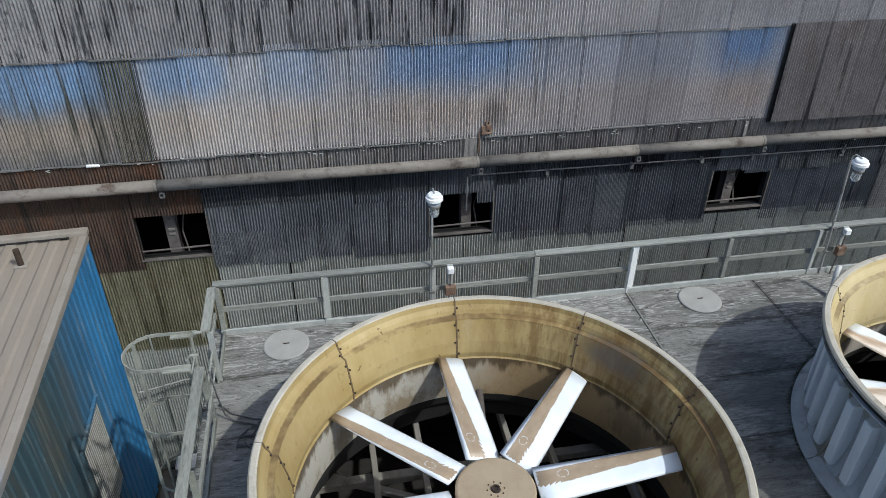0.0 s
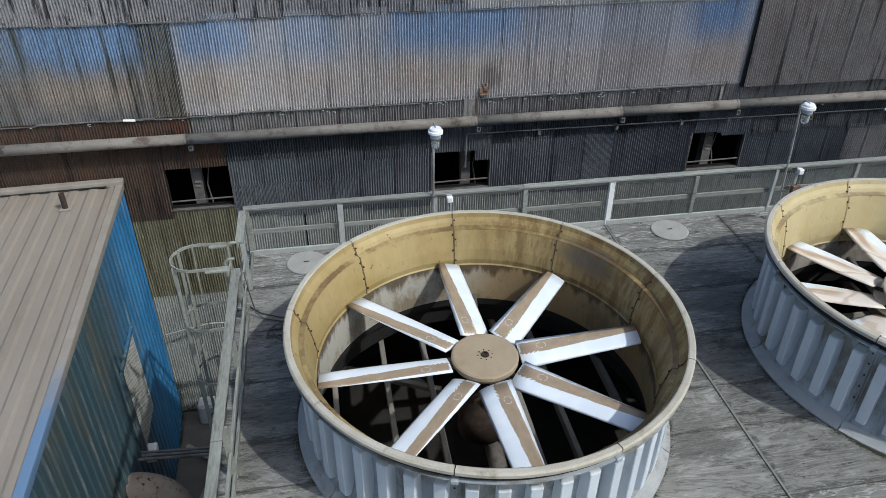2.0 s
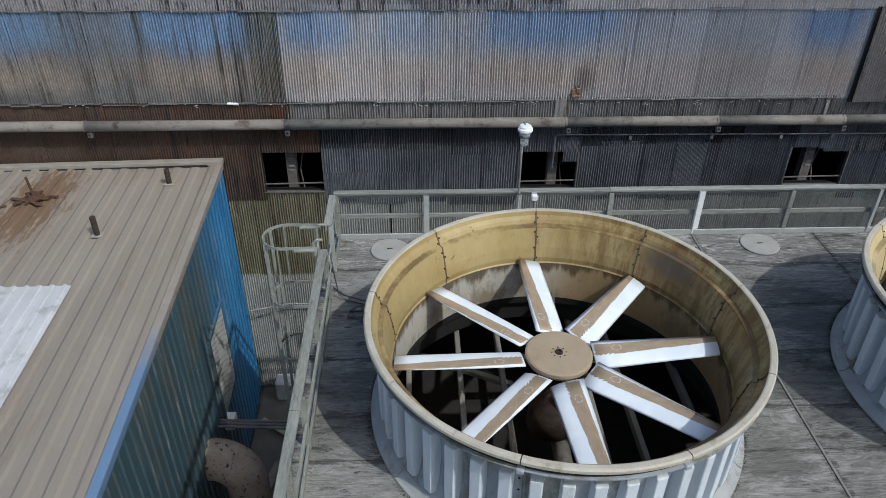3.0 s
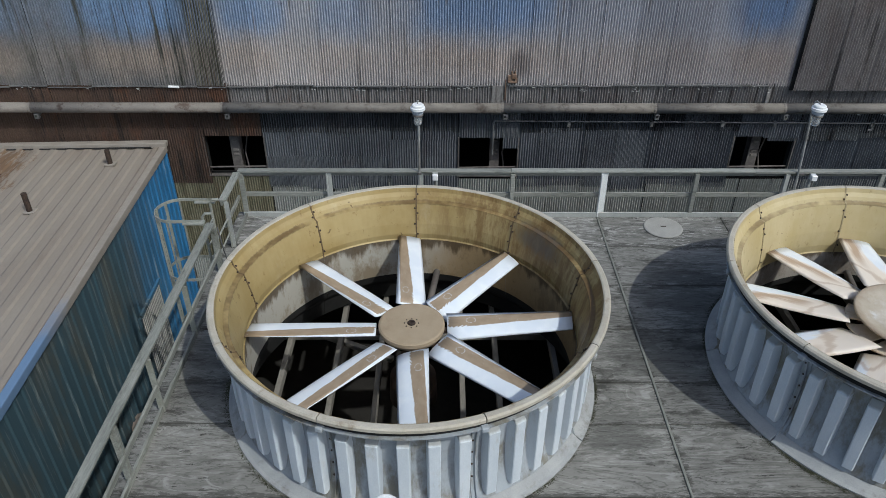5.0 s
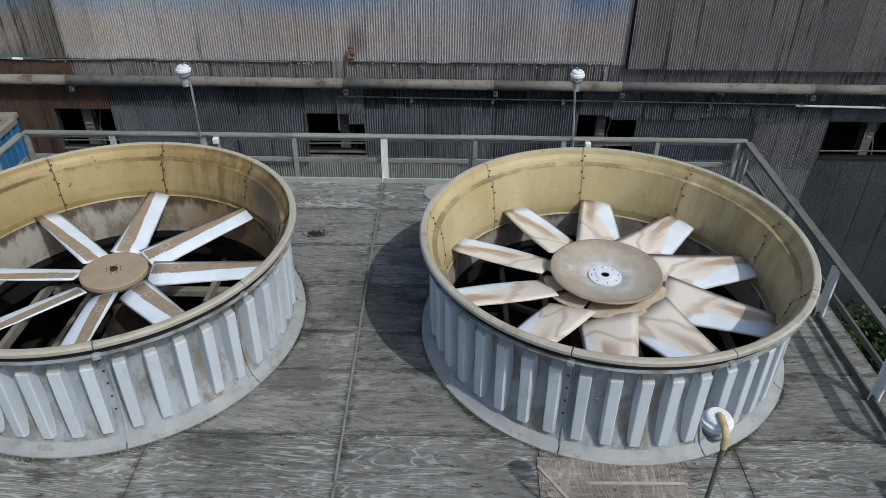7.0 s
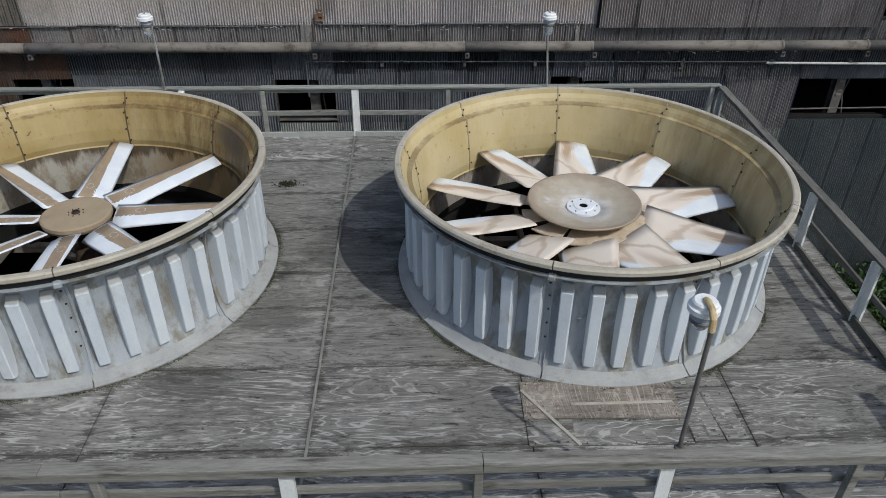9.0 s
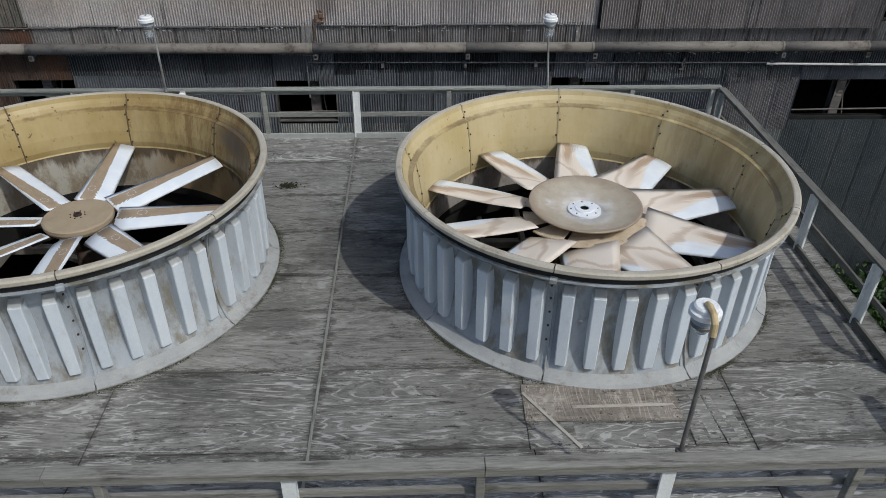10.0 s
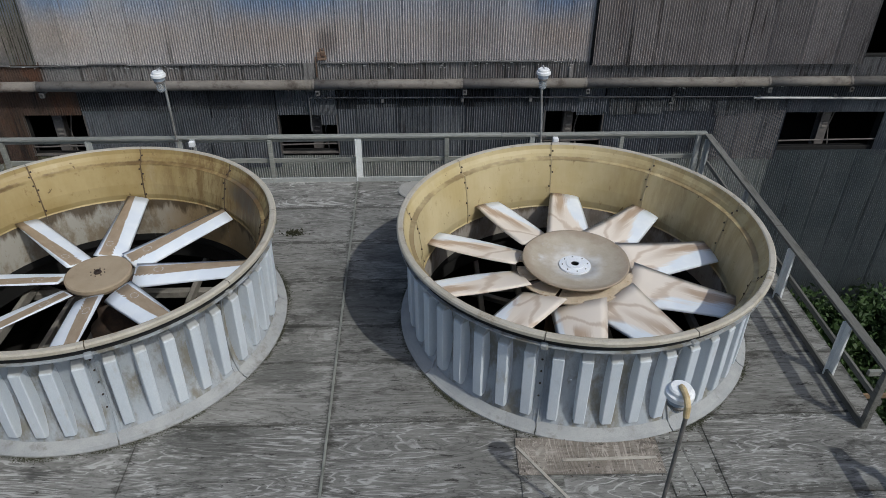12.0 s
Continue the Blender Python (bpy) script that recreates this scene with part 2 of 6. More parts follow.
M["corr_flap"] = corrugated("brown_grey_sheet", (0.25, 0.228, 0.218), (0.31, 0.283, 0.267), (0.10, 0.09, 0.084), (0.52, 0.68), 0.25, 0.12, seed=17)
M["corr_pale"] = corrugated("pale_lower_sheet", (0.125, 0.142, 0.142), (0.17, 0.182, 0.18), (0.08, 0.09, 0.085), (0.54, 0.7), 0.05, 0.05, seed=20)
M["ply"] = plywood("weathered_plywood", (0.155, 0.151, 0.140), (0.235, 0.230, 0.215), (0.042, 0.041, 0.038), (0.48, 0.475, 0.455), along=(0.20, 1.15, 1.0), wet=((5.7, 7.3, 1.4), (4.9, 5.9, 1.2), (-1.7, 5.9, 1.0), (3.2, 3.2, 0.9), (-1.9, 3.6, 1.1), (3.9, 4.4, 0.8)))
M["ply_worn"] = plywood("worn_smooth_plywood", (0.176, 0.172, 0.159), (0.243, 0.238, 0.221), (0.048, 0.044, 0.040), (0.40, 0.397, 0.38), seed=15, along=(0.20, 1.15, 1.0), wet=((5.7, 7.3, 1.4), (4.9, 5.9, 1.2), (-1.7, 5.9, 1.0), (3.9, 4.4, 0.8)), figured=0.36)
M["ply_brown"] = plywood("brown_plywood_patch", (0.17, 0.148, 0.125), (0.24, 0.213, 0.183), (0.06, 0.05, 0.043), (0.40, 0.36, 0.32), seed=4, along=(1.5, 0.3, 1.0), rotten=0.3)
M["veneer"] = plywood("torn_face_veneer", (0.20, 0.18, 0.155), (0.28, 0.255, 0.222), (0.09, 0.07, 0.055), (0.46, 0.42, 0.37), seed=6, along=(1.5, 0.3, 1.0), rotten=0.0)
M["ply_strip"] = plywood("split_grey_veneer", (0.18, 0.178, 0.162), (0.26, 0.258, 0.24), (0.06, 0.058, 0.05), (0.46, 0.455, 0.43), seed=12, rotten=0.0)
M["timber"] = surface("weathered_grey_timber", (0.20, 0.205, 0.185), (0.285, 0.29, 0.265), (0.10, 0.105, 0.085), 3, (0.14, 1, 1), 0.85, dirt_at=(0.52, 0.74), dirt_scale=5, dirt_stretch=(0.25, 1.5, 1), vary=0.12, grain=45, grain_amount=0.25, relief=0.4)
M["timber_side"] = surface("green_grey_timber", (0.185, 0.19, 0.168), (0.275, 0.28, 0.25), (0.07, 0.073, 0.056), 3, (1, 0.14, 1), 0.85, dirt_at=(0.50, 0.72), dirt_scale=5, dirt_stretch=(1.5, 0.25, 1), vary=0.12, grain=45, grain_amount=0.25, relief=0.4)
M["timber_east"] = surface("dark_brown_grey_timber", (0.105, 0.102, 0.09), (0.175, 0.17, 0.153), (0.05, 0.048, 0.04), 3, (1, 0.12, 1), 0.85, dirt_at=(0.50, 0.72), dirt_scale=5, dirt_stretch=(1.5, 0.25, 1), vary=0.12, grain=45, grain_amount=0.25, relief=0.4)
M["timber_front"] = surface("brown_grey_timber", (0.165, 0.16, 0.142), (0.25, 0.243, 0.22), (0.07, 0.066, 0.055), 3, (0.12, 1, 1), 0.85, dirt_at=(0.50, 0.70), dirt_scale=6, dirt_stretch=(0.2, 1.5, 1), vary=0.12, grain=45, grain_amount=0.28, relief=0.4)
M["frp_white"] = surface("white_fibreglass_post", (0.66, 0.68, 0.68), (0.74, 0.75, 0.74), (0.42, 0.42, 0.40), 4, (1, 1, 0.5), 0.55, dirt_at=(0.62, 0.8), dirt_scale=6)
M["frp"] = surface("pale_fibreglass_post", (0.33, 0.345, 0.335), (0.41, 0.42, 0.405), (0.20, 0.20, 0.185), 4, (1, 1, 0.5), 0.6, dirt_at=(0.6, 0.8), dirt_scale=6, vary=0.05)
M["shell"] = surface("chalky_pale_blue_fibreglass", (0.325, 0.357, 0.393), (0.405, 0.432, 0.465), (0.21, 0.197, 0.163), 2.2, (1, 1, 0.4), 0.62, dirt_at=(0.42, 0.62), dirt_scale=2.6, dirt_stretch=(1, 1, 0.45), vary=0.03, grain=90, grain_amount=0.07)
M["rib"] = surface("washed_white_blue_rib", (0.54, 0.59, 0.645), (0.62, 0.66, 0.70), (0.42, 0.41, 0.37), 2.6, (1, 1, 0.4), 0.6, dirt_at=(0.56, 0.76), dirt_scale=3.0, dirt_stretch=(1, 1, 0.4), vary=0.04, grain=80, grain_amount=0.07)
ribt = M["rib"].node_tree
ribb = ribt.nodes["Principled BSDF"]
cap_z = calc(ribt, "ADD", axis(ribt, 2), calc(ribt, "MULTIPLY", noise_tex(ribt, 9, (1, 1, 1), 4, 0.7, "World", 2.0), 0.05))
ribt.links.new(blend(ribt, calc(ribt, "MULTIPLY", step(ribt, cap_z, 1.262, 1.295), 0.8), ribb.inputs["Base Color"].links[0].from_socket, (0.25, 0.245, 0.225)), ribb.inputs["Base Color"])
M["skirt"] = surface("grey_fibreglass_skirt", (0.295, 0.303, 0.307), (0.375, 0.38, 0.375), (0.19, 0.182, 0.162), 2.2, (1, 1, 1), 0.7, dirt_at=(0.52, 0.74), dirt_scale=3.0, vary=0.03, grain=70)
M["rim"] = surface("cream_fibreglass_rim", (0.39, 0.35, 0.28), (0.47, 0.435, 0.37), (0.21, 0.165, 0.11), 3, (1, 1, 1), 0.6, dirt_at=(0.55, 0.78), dirt_scale=4.0, vary=0.05, grain=70)


def resin(name, a, b_col, brown, low, vary, seed, east, soot=None):
    """Bare resin inside of the stack: honey-coloured, brown runs, dirt caught on the groove under the rim."""
    m, nt, b = start(name, 0.5, 0, 0.45)
    n1 = noise_tex(nt, 1.3, (1, 1, 0.7), 5, 0.6, "World", seed)
    col = blend(nt, step(nt, n1, 0.3, 0.7), a, b_col)
    runs = noise_tex(nt, 2.6, (1.6, 1.6, 0.25), 7, 0.7, "World", seed + 5)
    side = noise_tex(nt, 0.32, (1, 1, 0.2), 2, 0.4, "World", seed + 8)
    flank = calc(nt, "ADD", step(nt, axis(nt, 0), *east), calc(nt, "MULTIPLY", step(nt, side, 0.48, 0.6), 0.5), True)
    mask = calc(nt, "MULTIPLY", step(nt, runs, 0.37, 0.60), flank)
    col = blend(nt, calc(nt, "MULTIPLY", mask, low), col, brown)
    spots = noise_tex(nt, 9, (1, 1, 0.6), 5, 0.75, "World", seed + 12)
    col = blend(nt, calc(nt, "MULTIPLY", step(nt, spots, 0.58, 0.70), 0.5), col, brown)
    chalk = noise_tex(nt, 1.7, (1, 1, 0.55), 6, 0.7, "World", seed + 19)
    col = blend(nt, calc(nt, "MULTIPLY", step(nt, chalk, 0.56, 0.72), 0.28), col, (0.50, 0.43, 0.29))
    z = calc(nt, "ADD", axis(nt, 2), calc(nt, "MULTIPLY", calc(nt, "SUBTRACT", spots, 0.5), 0.07))
    groove = step(nt, calc(nt, "ABSOLUTE", calc(nt, "SUBTRACT", z, 1.475)), 0.035, 0.008)
    patchy = noise_tex(nt, 1.1, (1, 1, 0.4), 4, 0.7, "World", seed + 27)
    col = blend(nt, calc(nt, "MULTIPLY", calc(nt, "MULTIPLY", groove, step(nt, patchy, 0.36, 0.58)), low), col, (0.11, 0.065, 0.025))
    if soot:
        gaps = [calc(nt, "SUBTRACT", axis(nt, i), soot[i]) for i in range(3)]
        away = calc(nt, "ADD", calc(nt, "MULTIPLY", gaps[0], gaps[0]), calc(nt, "ADD", calc(nt, "MULTIPLY", gaps[1], gaps[1]), calc(nt, "MULTIPLY", calc(nt, "MULTIPLY", gaps[2], gaps[2]), 5.0)))
        away = calc(nt, "ADD", calc(nt, "SQRT", away), calc(nt, "MULTIPLY", calc(nt, "SUBTRACT", runs, 0.5), 1.3))
        col = blend(nt, calc(nt, "MULTIPLY", step(nt, away, soot[3], soot[3] * 0.4), 0.75), col, (0.095, 0.082, 0.072))
    marks = noise_tex(nt, 5.5, (1, 1, 1.4), 2, 0.5, "World", seed + 23, 0.8)
    col = blend(nt, calc(nt, "MULTIPLY", step(nt, marks, 0.715, 0.735), 0.75), col, (0.10, 0.06, 0.025))
    col = scaled(nt, col, per_object(nt, 1 - vary, 1 + vary))
    nt.links.new(col, b.inputs["Base Color"])
    bump(nt, b, n1, 0.2, 0.02)
    return m


M["resin_1"] = resin("honey_resin", (0.315, 0.228, 0.088), (0.41, 0.318, 0.15), (0.15, 0.078, 0.022), 0.85, 0.10, 3.0, (0.5, 2.6), (3.1, 6.95, 1.32, 0.62))
M["resin_2"] = resin("pale_honey_resin", (0.43, 0.34, 0.165), (0.52, 0.435, 0.255), (0.235, 0.145, 0.055), 0.62, 0.08, 9.0, (9.0, 14.0))


def liner(name, a, stain, seed, top, east, ochre):
    """Pale throat liner: blotchy, soaked brown on one flank, with drips hanging from the crease above it."""
    m, nt, b = start(name, 0.7, 0, 0.3)
    z = axis(nt, 2)
    cloud = noise_tex(nt, 1.4, (1, 1, 0.6), 5, 0.65, "World", seed + 3)
    blot = noise_tex(nt, 1.9, (1, 1, 0.55), 7, 0.72, "World", seed)
    drips = noise_tex(nt, 2.4, (1.7, 1.7, 0.14), 5, 0.65, "World", seed + 11)
    fine = noise_tex(nt, 14, (1, 1, 0.5), 5, 0.7, "World", seed + 17)
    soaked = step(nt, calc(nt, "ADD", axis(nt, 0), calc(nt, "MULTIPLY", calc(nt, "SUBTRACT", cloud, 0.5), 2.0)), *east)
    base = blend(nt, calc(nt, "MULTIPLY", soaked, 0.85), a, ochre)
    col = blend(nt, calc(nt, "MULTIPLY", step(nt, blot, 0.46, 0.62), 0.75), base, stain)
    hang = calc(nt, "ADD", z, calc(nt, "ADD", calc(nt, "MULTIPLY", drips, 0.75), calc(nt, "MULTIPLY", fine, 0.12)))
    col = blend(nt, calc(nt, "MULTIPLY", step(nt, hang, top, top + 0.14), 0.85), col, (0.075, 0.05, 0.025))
    col = blend(nt, calc(nt, "MULTIPLY", step(nt, fine, 0.58, 0.68), 0.5), col, stain)
    nt.links.new(col, b.inputs["Base Color"])
    bump(nt, b, fine, 0.3, 0.01)
    return m


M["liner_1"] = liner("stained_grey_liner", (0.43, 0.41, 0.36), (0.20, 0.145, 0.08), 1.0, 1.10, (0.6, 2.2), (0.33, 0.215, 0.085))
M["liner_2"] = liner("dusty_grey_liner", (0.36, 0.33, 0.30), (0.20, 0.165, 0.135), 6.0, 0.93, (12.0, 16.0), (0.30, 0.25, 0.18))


def blade_paint(name, kind):
    """White paint with dried dust: a wedge down the middle of the narrow blades, swirls on the broad ones."""
    m, nt, b = start(name, 0.42, 0, 0.45)
    x = axis(nt, 0, "Object")
    y = axis(nt, 1, "Object")
    wob = noise_tex(nt, 7, (0.6, 1, 1), 5, 0.7, "Object", 1.0)
    ww = calc(nt, "MULTIPLY", calc(nt, "SUBTRACT", wob, 0.5), 0.042)
    yy = calc(nt, "ADD", y, ww)
    white = blend(nt, step(nt, noise_tex(nt, 3, (1, 1, 1), 4, 0.6, "Object"), 0.35, 0.7), (0.72, 0.77, 0.84), (0.80, 0.84, 0.88))
    if kind == "wedge":
        lo = calc(nt, "ADD", calc(nt, "MULTIPLY", x, 0.062), -0.085)
        hi = calc(nt, "ADD", calc(nt, "MULTIPLY", x, 0.016), 0.147)
        saw = calc(nt, "FRACT", calc(nt, "ADD", calc(nt, "MULTIPLY", x, 15.0), calc(nt, "MULTIPLY", wob, 3.0)))
        lo = calc(nt, "ADD", lo, calc(nt, "MULTIPLY", calc(nt, "MULTIPLY", saw, step(nt, x, 0.84, 0.74)), 0.028))
        m1 = step(nt, calc(nt, "SUBTRACT", yy, lo), -0.006, 0.010)
        m2 = step(nt, calc(nt, "SUBTRACT", hi, yy), -0.004, 0.006)
        m3 = step(nt, calc(nt, "ADD", x, calc(nt, "MULTIPLY", wob, 0.30)), 0.655, 0.675)
        dust = calc(nt, "MULTIPLY", calc(nt, "MULTIPLY", m1, m2), m3)
        chips = noise_tex(nt, 22, (1, 1, 1), 4, 0.7, "Object", 4.0)
        dust = calc(nt, "MULTIPLY", dust, calc(nt, "SUBTRACT", 1.0, step(nt, chips, 0.68, 0.73)))
        # scratched loop through the dust near the root
        lx = calc(nt, "MULTIPLY", calc(nt, "SUBTRACT", x, 0.84), 0.75)
        ly = calc(nt, "SUBTRACT", yy, 0.075)
        loop = calc(nt, "SQRT", calc(nt, "ADD", calc(nt, "MULTIPLY", lx, lx), calc(nt, "MULTIPLY", ly, ly)))
        loop = calc(nt, "MULTIPLY", step(nt, calc(nt, "ABSOLUTE", calc(nt, "SUBTRACT", loop, 0.05)), 0.008, 0.002), step(nt, chips, 0.42, 0.52))
        dust = calc(nt, "MULTIPLY", dust, calc(nt, "SUBTRACT", 1.0, calc(nt, "MULTIPLY", loop, 0.5)))
        tone = blend(nt, step(nt, noise_tex(nt, 5, (1, 2, 1), 4, 0.6, "Object", 8.0), 0.3, 0.7), (0.30, 0.225, 0.15), (0.36, 0.28, 0.195))
        col = blend(nt, dust, white, tone)
    else:
        o = nt.nodes.new("ShaderNodeObjectInfo")
        tc = nt.nodes.new("ShaderNodeTexCoord")
        off = nt.nodes.new("ShaderNodeCombineXYZ")
        nt.links.new(calc(nt, "MULTIPLY", o.outputs["Random"], 1.5), off.inputs[0])
        add = nt.nodes.new("ShaderNodeVectorMath")
        nt.links.new(tc.outputs["Object"], add.inputs[0])
        nt.links.new(off.outputs[0], add.inputs[1])
        mp = nt.nodes.new("ShaderNodeMapping")
        mp.inputs["Scale"].default_value = (0.8, 2.2, 1)
        nt.links.new(add.outputs[0], mp.inputs[0])
        n = nt.nodes.new("ShaderNodeTexNoise")
        n.inputs["Scale"].default_value, n.inputs["Detail"].default_value, n.inputs["Distortion"].default_value = 1.0, 1.5, 0.35
        nt.links.new(mp.outputs[0], n.inputs["Vector"])
        sw = n.outputs["Fac"]
        brush = noise_tex(nt, 12, (0.12, 1.8, 1), 6, 0.75, "Object", 5.0)
        drift = calc(nt, "SUBTRACT", sw, 0.5)
        streaky = calc(nt, "SUBTRACT", brush, 0.5)
        # cream film towards the hub and the high edge
        film = calc(nt, "ADD", calc(nt, "ADD", y, calc(nt, "MULTIPLY", calc(nt, "SUBTRACT", 1.9, x), 0.30)), calc(nt, "ADD", calc(nt, "MULTIPLY", drift, 0.45), calc(nt, "MULTIPLY", streaky, 0.22)))
        col = blend(nt, calc(nt, "MULTIPLY", step(nt, film, -0.08, 0.02), 0.8), white, (0.76, 0.65, 0.53))
        # brown core that widens towards the tip
        off_core = calc(nt, "ABSOLUTE", calc(nt, "ADD", calc(nt, "SUBTRACT", y, 0.075), calc(nt, "ADD", calc(nt, "MULTIPLY", drift, 0.5), calc(nt, "MULTIPLY", streaky, 0.20))))
        core = calc(nt, "MULTIPLY", step(nt, off_core, 0.11, 0.02), step(nt, calc(nt, "ADD", x, drift), 1.25, 1.75))
        # curved wash mark across the root
        across = calc(nt, "ADD", calc(nt, "SUBTRACT", calc(nt, "SUBTRACT", x, 1.25), calc(nt, "MULTIPLY", y, 0.45)), calc(nt, "ADD", calc(nt, "MULTIPLY", drift, 1.1), calc(nt, "MULTIPLY", streaky, 0.18)))
        wash = step(nt, calc(nt, "ABSOLUTE", across), 0.085, 0.012)
        col = blend(nt, calc(nt, "MULTIPLY", calc(nt, "MAXIMUM", core, calc(nt, "MULTIPLY", wash, 0.6)), 0.72), col, (0.33, 0.20, 0.105))
        rim_dust = calc(nt, "MULTIPLY", step(nt, calc(nt, "ADD", x, calc(nt, "MULTIPLY", streaky, 0.6)), 2.20, 2.32), step(nt, y, -0.05, 0.1))
        col = blend(nt, calc(nt, "MULTIPLY", rim_dust, 0.6), col, (0.22, 0.12, 0.06))
    fine = noise_tex(nt, 60, (1, 1, 1), 3, 0.7, "Object")
    nt.links.new(col, b.inputs["Base Color"])
    bump(nt, b, fine, 0.12, 0.003)
    return m


M["blade_1"] = blade_paint("white_blade_with_dust_wedge", "wedge")
M["blade_2"] = blade_paint("dust_swirled_blade", "swirl")
M["hub_dust"] = surface("tan_dust_coat", (0.33, 0.26, 0.175), (0.37, 0.295, 0.205), (0.27, 0.20, 0.13), 5, rough=0.9, coord="Object", grain=60, grain_amount=0.06)
M["dish"] = surface("dusty_dish_metal", (0.37, 0.315, 0.24), (0.47, 0.415, 0.335), (0.62, 0.62, 0.62), 2.2, rough=0.5, coord="Object", dirt_at=(0.60, 0.78), dirt_scale=1.6, grain=60, grain_amount=0.06)
dnt = M["dish"].node_tree
db = dnt.nodes["Principled BSDF"]
dx, dy = axis(dnt, 0, "Object"), axis(dnt, 1, "Object")
dr_ = calc(dnt, "SQRT", calc(dnt, "ADD", calc(dnt, "MULTIPLY", dx, dx), calc(dnt, "MULTIPLY", dy, dy)))
dn = noise_tex(dnt, 3.2, (1, 1, 1), 4, 0.6, "Object", 2.0)
smear = step(dnt, calc(dnt, "ADD", dr_, calc(dnt, "MULTIPLY", dn, 0.6)), 0.80, 0.50)
dcol = blend(dnt, calc(dnt, "MULTIPLY", smear, 0.8), db.inputs["Base Color"].links[0].from_socket, (0.66, 0.66, 0.66))
dnt.links.new(blend(dnt, calc(dnt, "MULTIPLY", step(dnt, calc(dnt, "ADD", dr_, calc(dnt, "MULTIPLY", dn, 0.35)), 0.78, 0.95), 0.5), dcol, (0.24, 0.165, 0.105)), db.inputs["Base Color"])
M["root_dust"] = surface("cream_dust_on_white", (0.50, 0.40, 0.28), (0.62, 0.53, 0.41), (0.26, 0.155, 0.08), 4, rough=0.6, coord="Object", dirt_at=(0.5, 0.66), dirt_scale=4.5)
M["hub_white"] = surface("white_hub_plate", (0.72, 0.75, 0.80), (0.78, 0.80, 0.83), (0.5, 0.45, 0.38), 6, rough=0.45, coord="Object", dirt_at=(0.6, 0.8))
M["joint_1"] = surface("brown_joint_sealant", (0.10, 0.065, 0.035), (0.17, 0.12, 0.065), (0.04, 0.03, 0.02), 9, rough=0.8, dirt_scale=6)
M["joint_2"] = surface("tan_joint_sealant", (0.34, 0.28, 0.16), (0.40, 0.34, 0.21), (0.20, 0.14, 0.07), 9, rough=0.7, dirt_scale=6)
M["iron"] = surface("dark_bolt_steel", (0.045, 0.035, 0.03), (0.09, 0.06, 0.045), None, 12, rough=0.7, metal=0.4, coord="Object")
# black colour that stands in for the shade of narrow gaps
M["black"] = surface("gap_black", (0.012, 0.012, 0.012), (0.02, 0.02, 0.02), None, 6, rough=0.8)
M["beam"] = surface("wet_grey_beam", (0.20, 0.185, 0.16), (0.28, 0.26, 0.23), (0.10, 0.09, 0.08), 3, (1, 0.3, 1), 0.75, dirt_at=(0.5, 0.75))
# the pit's shade is put into this near-black wood colour
M["plenum"] = surface("shaded_plenum_wood", (0.018, 0.016, 0.014), (0.03, 0.027, 0.024), None, 3, rough=0.9)
M["pipe"] = surface("dirty_galvanised_pipe", (0.15, 0.135, 0.12), (0.215, 0.197, 0.176), (0.06, 0.048, 0.04), 3.5, (0.35, 1, 1), 0.75, 0.0, dirt_at=(0.48, 0.72), dirt_scale=3.0, grain=40)
M["pipe_rust"] = surface("rust_brown_pipe", (0.175, 0.157, 0.14), (0.235, 0.213, 0.19), (0.085, 0.06, 0.048), 3.0, (0.5, 1, 1), 0.8, 0.0, dirt_at=(0.5, 0.7), dirt_scale=3.0)
M["conduit"] = surface("grey_conduit", (0.14, 0.14, 0.14), (0.2, 0.2, 0.2), (0.06, 0.055, 0.05), 6, rough=0.6, metal=0.2)
M["conduit_pale"] = surface("pale_conduit", (0.5, 0.5, 0.49), (0.58, 0.58, 0.56), (0.3, 0.3, 0.28), 6, rough=0.5, metal=0.1)
M["steel_in"] = surface("dusty_steel_column", (0.095, 0.085, 0.08), (0.15, 0.135, 0.125), (0.045, 0.04, 0.035), 4, rough=0.8)
# near-black colour carries the shade of rooms and hidden cores
M["shade_black"] = surface("painted_shade_interior", (0.01, 0.01, 0.01), (0.018, 0.017, 0.016), None, 2, rough=0.95)
M["rust"] = surface("flaking_rust", (0.13, 0.075, 0.05), (0.24, 0.17, 0.125), (0.05, 0.028, 0.02), 9, rough=0.9)
M["rust_dark"] = surface("dark_scaly_rust", (0.07, 0.038, 0.025), (0.12, 0.065, 0.04), (0.035, 0.02, 0.015), 9, rough=0.95)
M["white_cap"] = surface("white_enamel", (0.78, 0.79, 0.80), (0.83, 0.83, 0.83), (0.6, 0.6, 0.58), 8, rough=0.35, coord="Object", dirt_at=(0.62, 0.8))
M["socket"] = surface("blue_grey_socket", (0.30, 0.34, 0.40), (0.38, 0.42, 0.47), (0.2, 0.2, 0.2), 8, rough=0.5, coord="Object")
M["tan_arm"] = surface("tan_painted_arm", (0.50, 0.38, 0.20), (0.57, 0.45, 0.26), (0.3, 0.2, 0.1), 10, rough=0.6, coord="Object")
M["pole"] = surface("dull_steel_pole", (0.13, 0.125, 0.12), (0.2, 0.19, 0.18), (0.08, 0.05, 0.04), 9, rough=0.6, metal=0.3)
M["pole_pale"] = surface("galvanised_pole", (0.32, 0.32, 0.31), (0.40, 0.40, 0.39), (0.18, 0.17, 0.15), 9, rough=0.5, metal=0.3)
M["hatch"] = surface("pale_hatch_lid", (0.31, 0.305, 0.285), (0.36, 0.352, 0.33), (0.27, 0.26, 0.24), 3, rough=0.8, coord="Object", dirt_at=(0.58, 0.8))
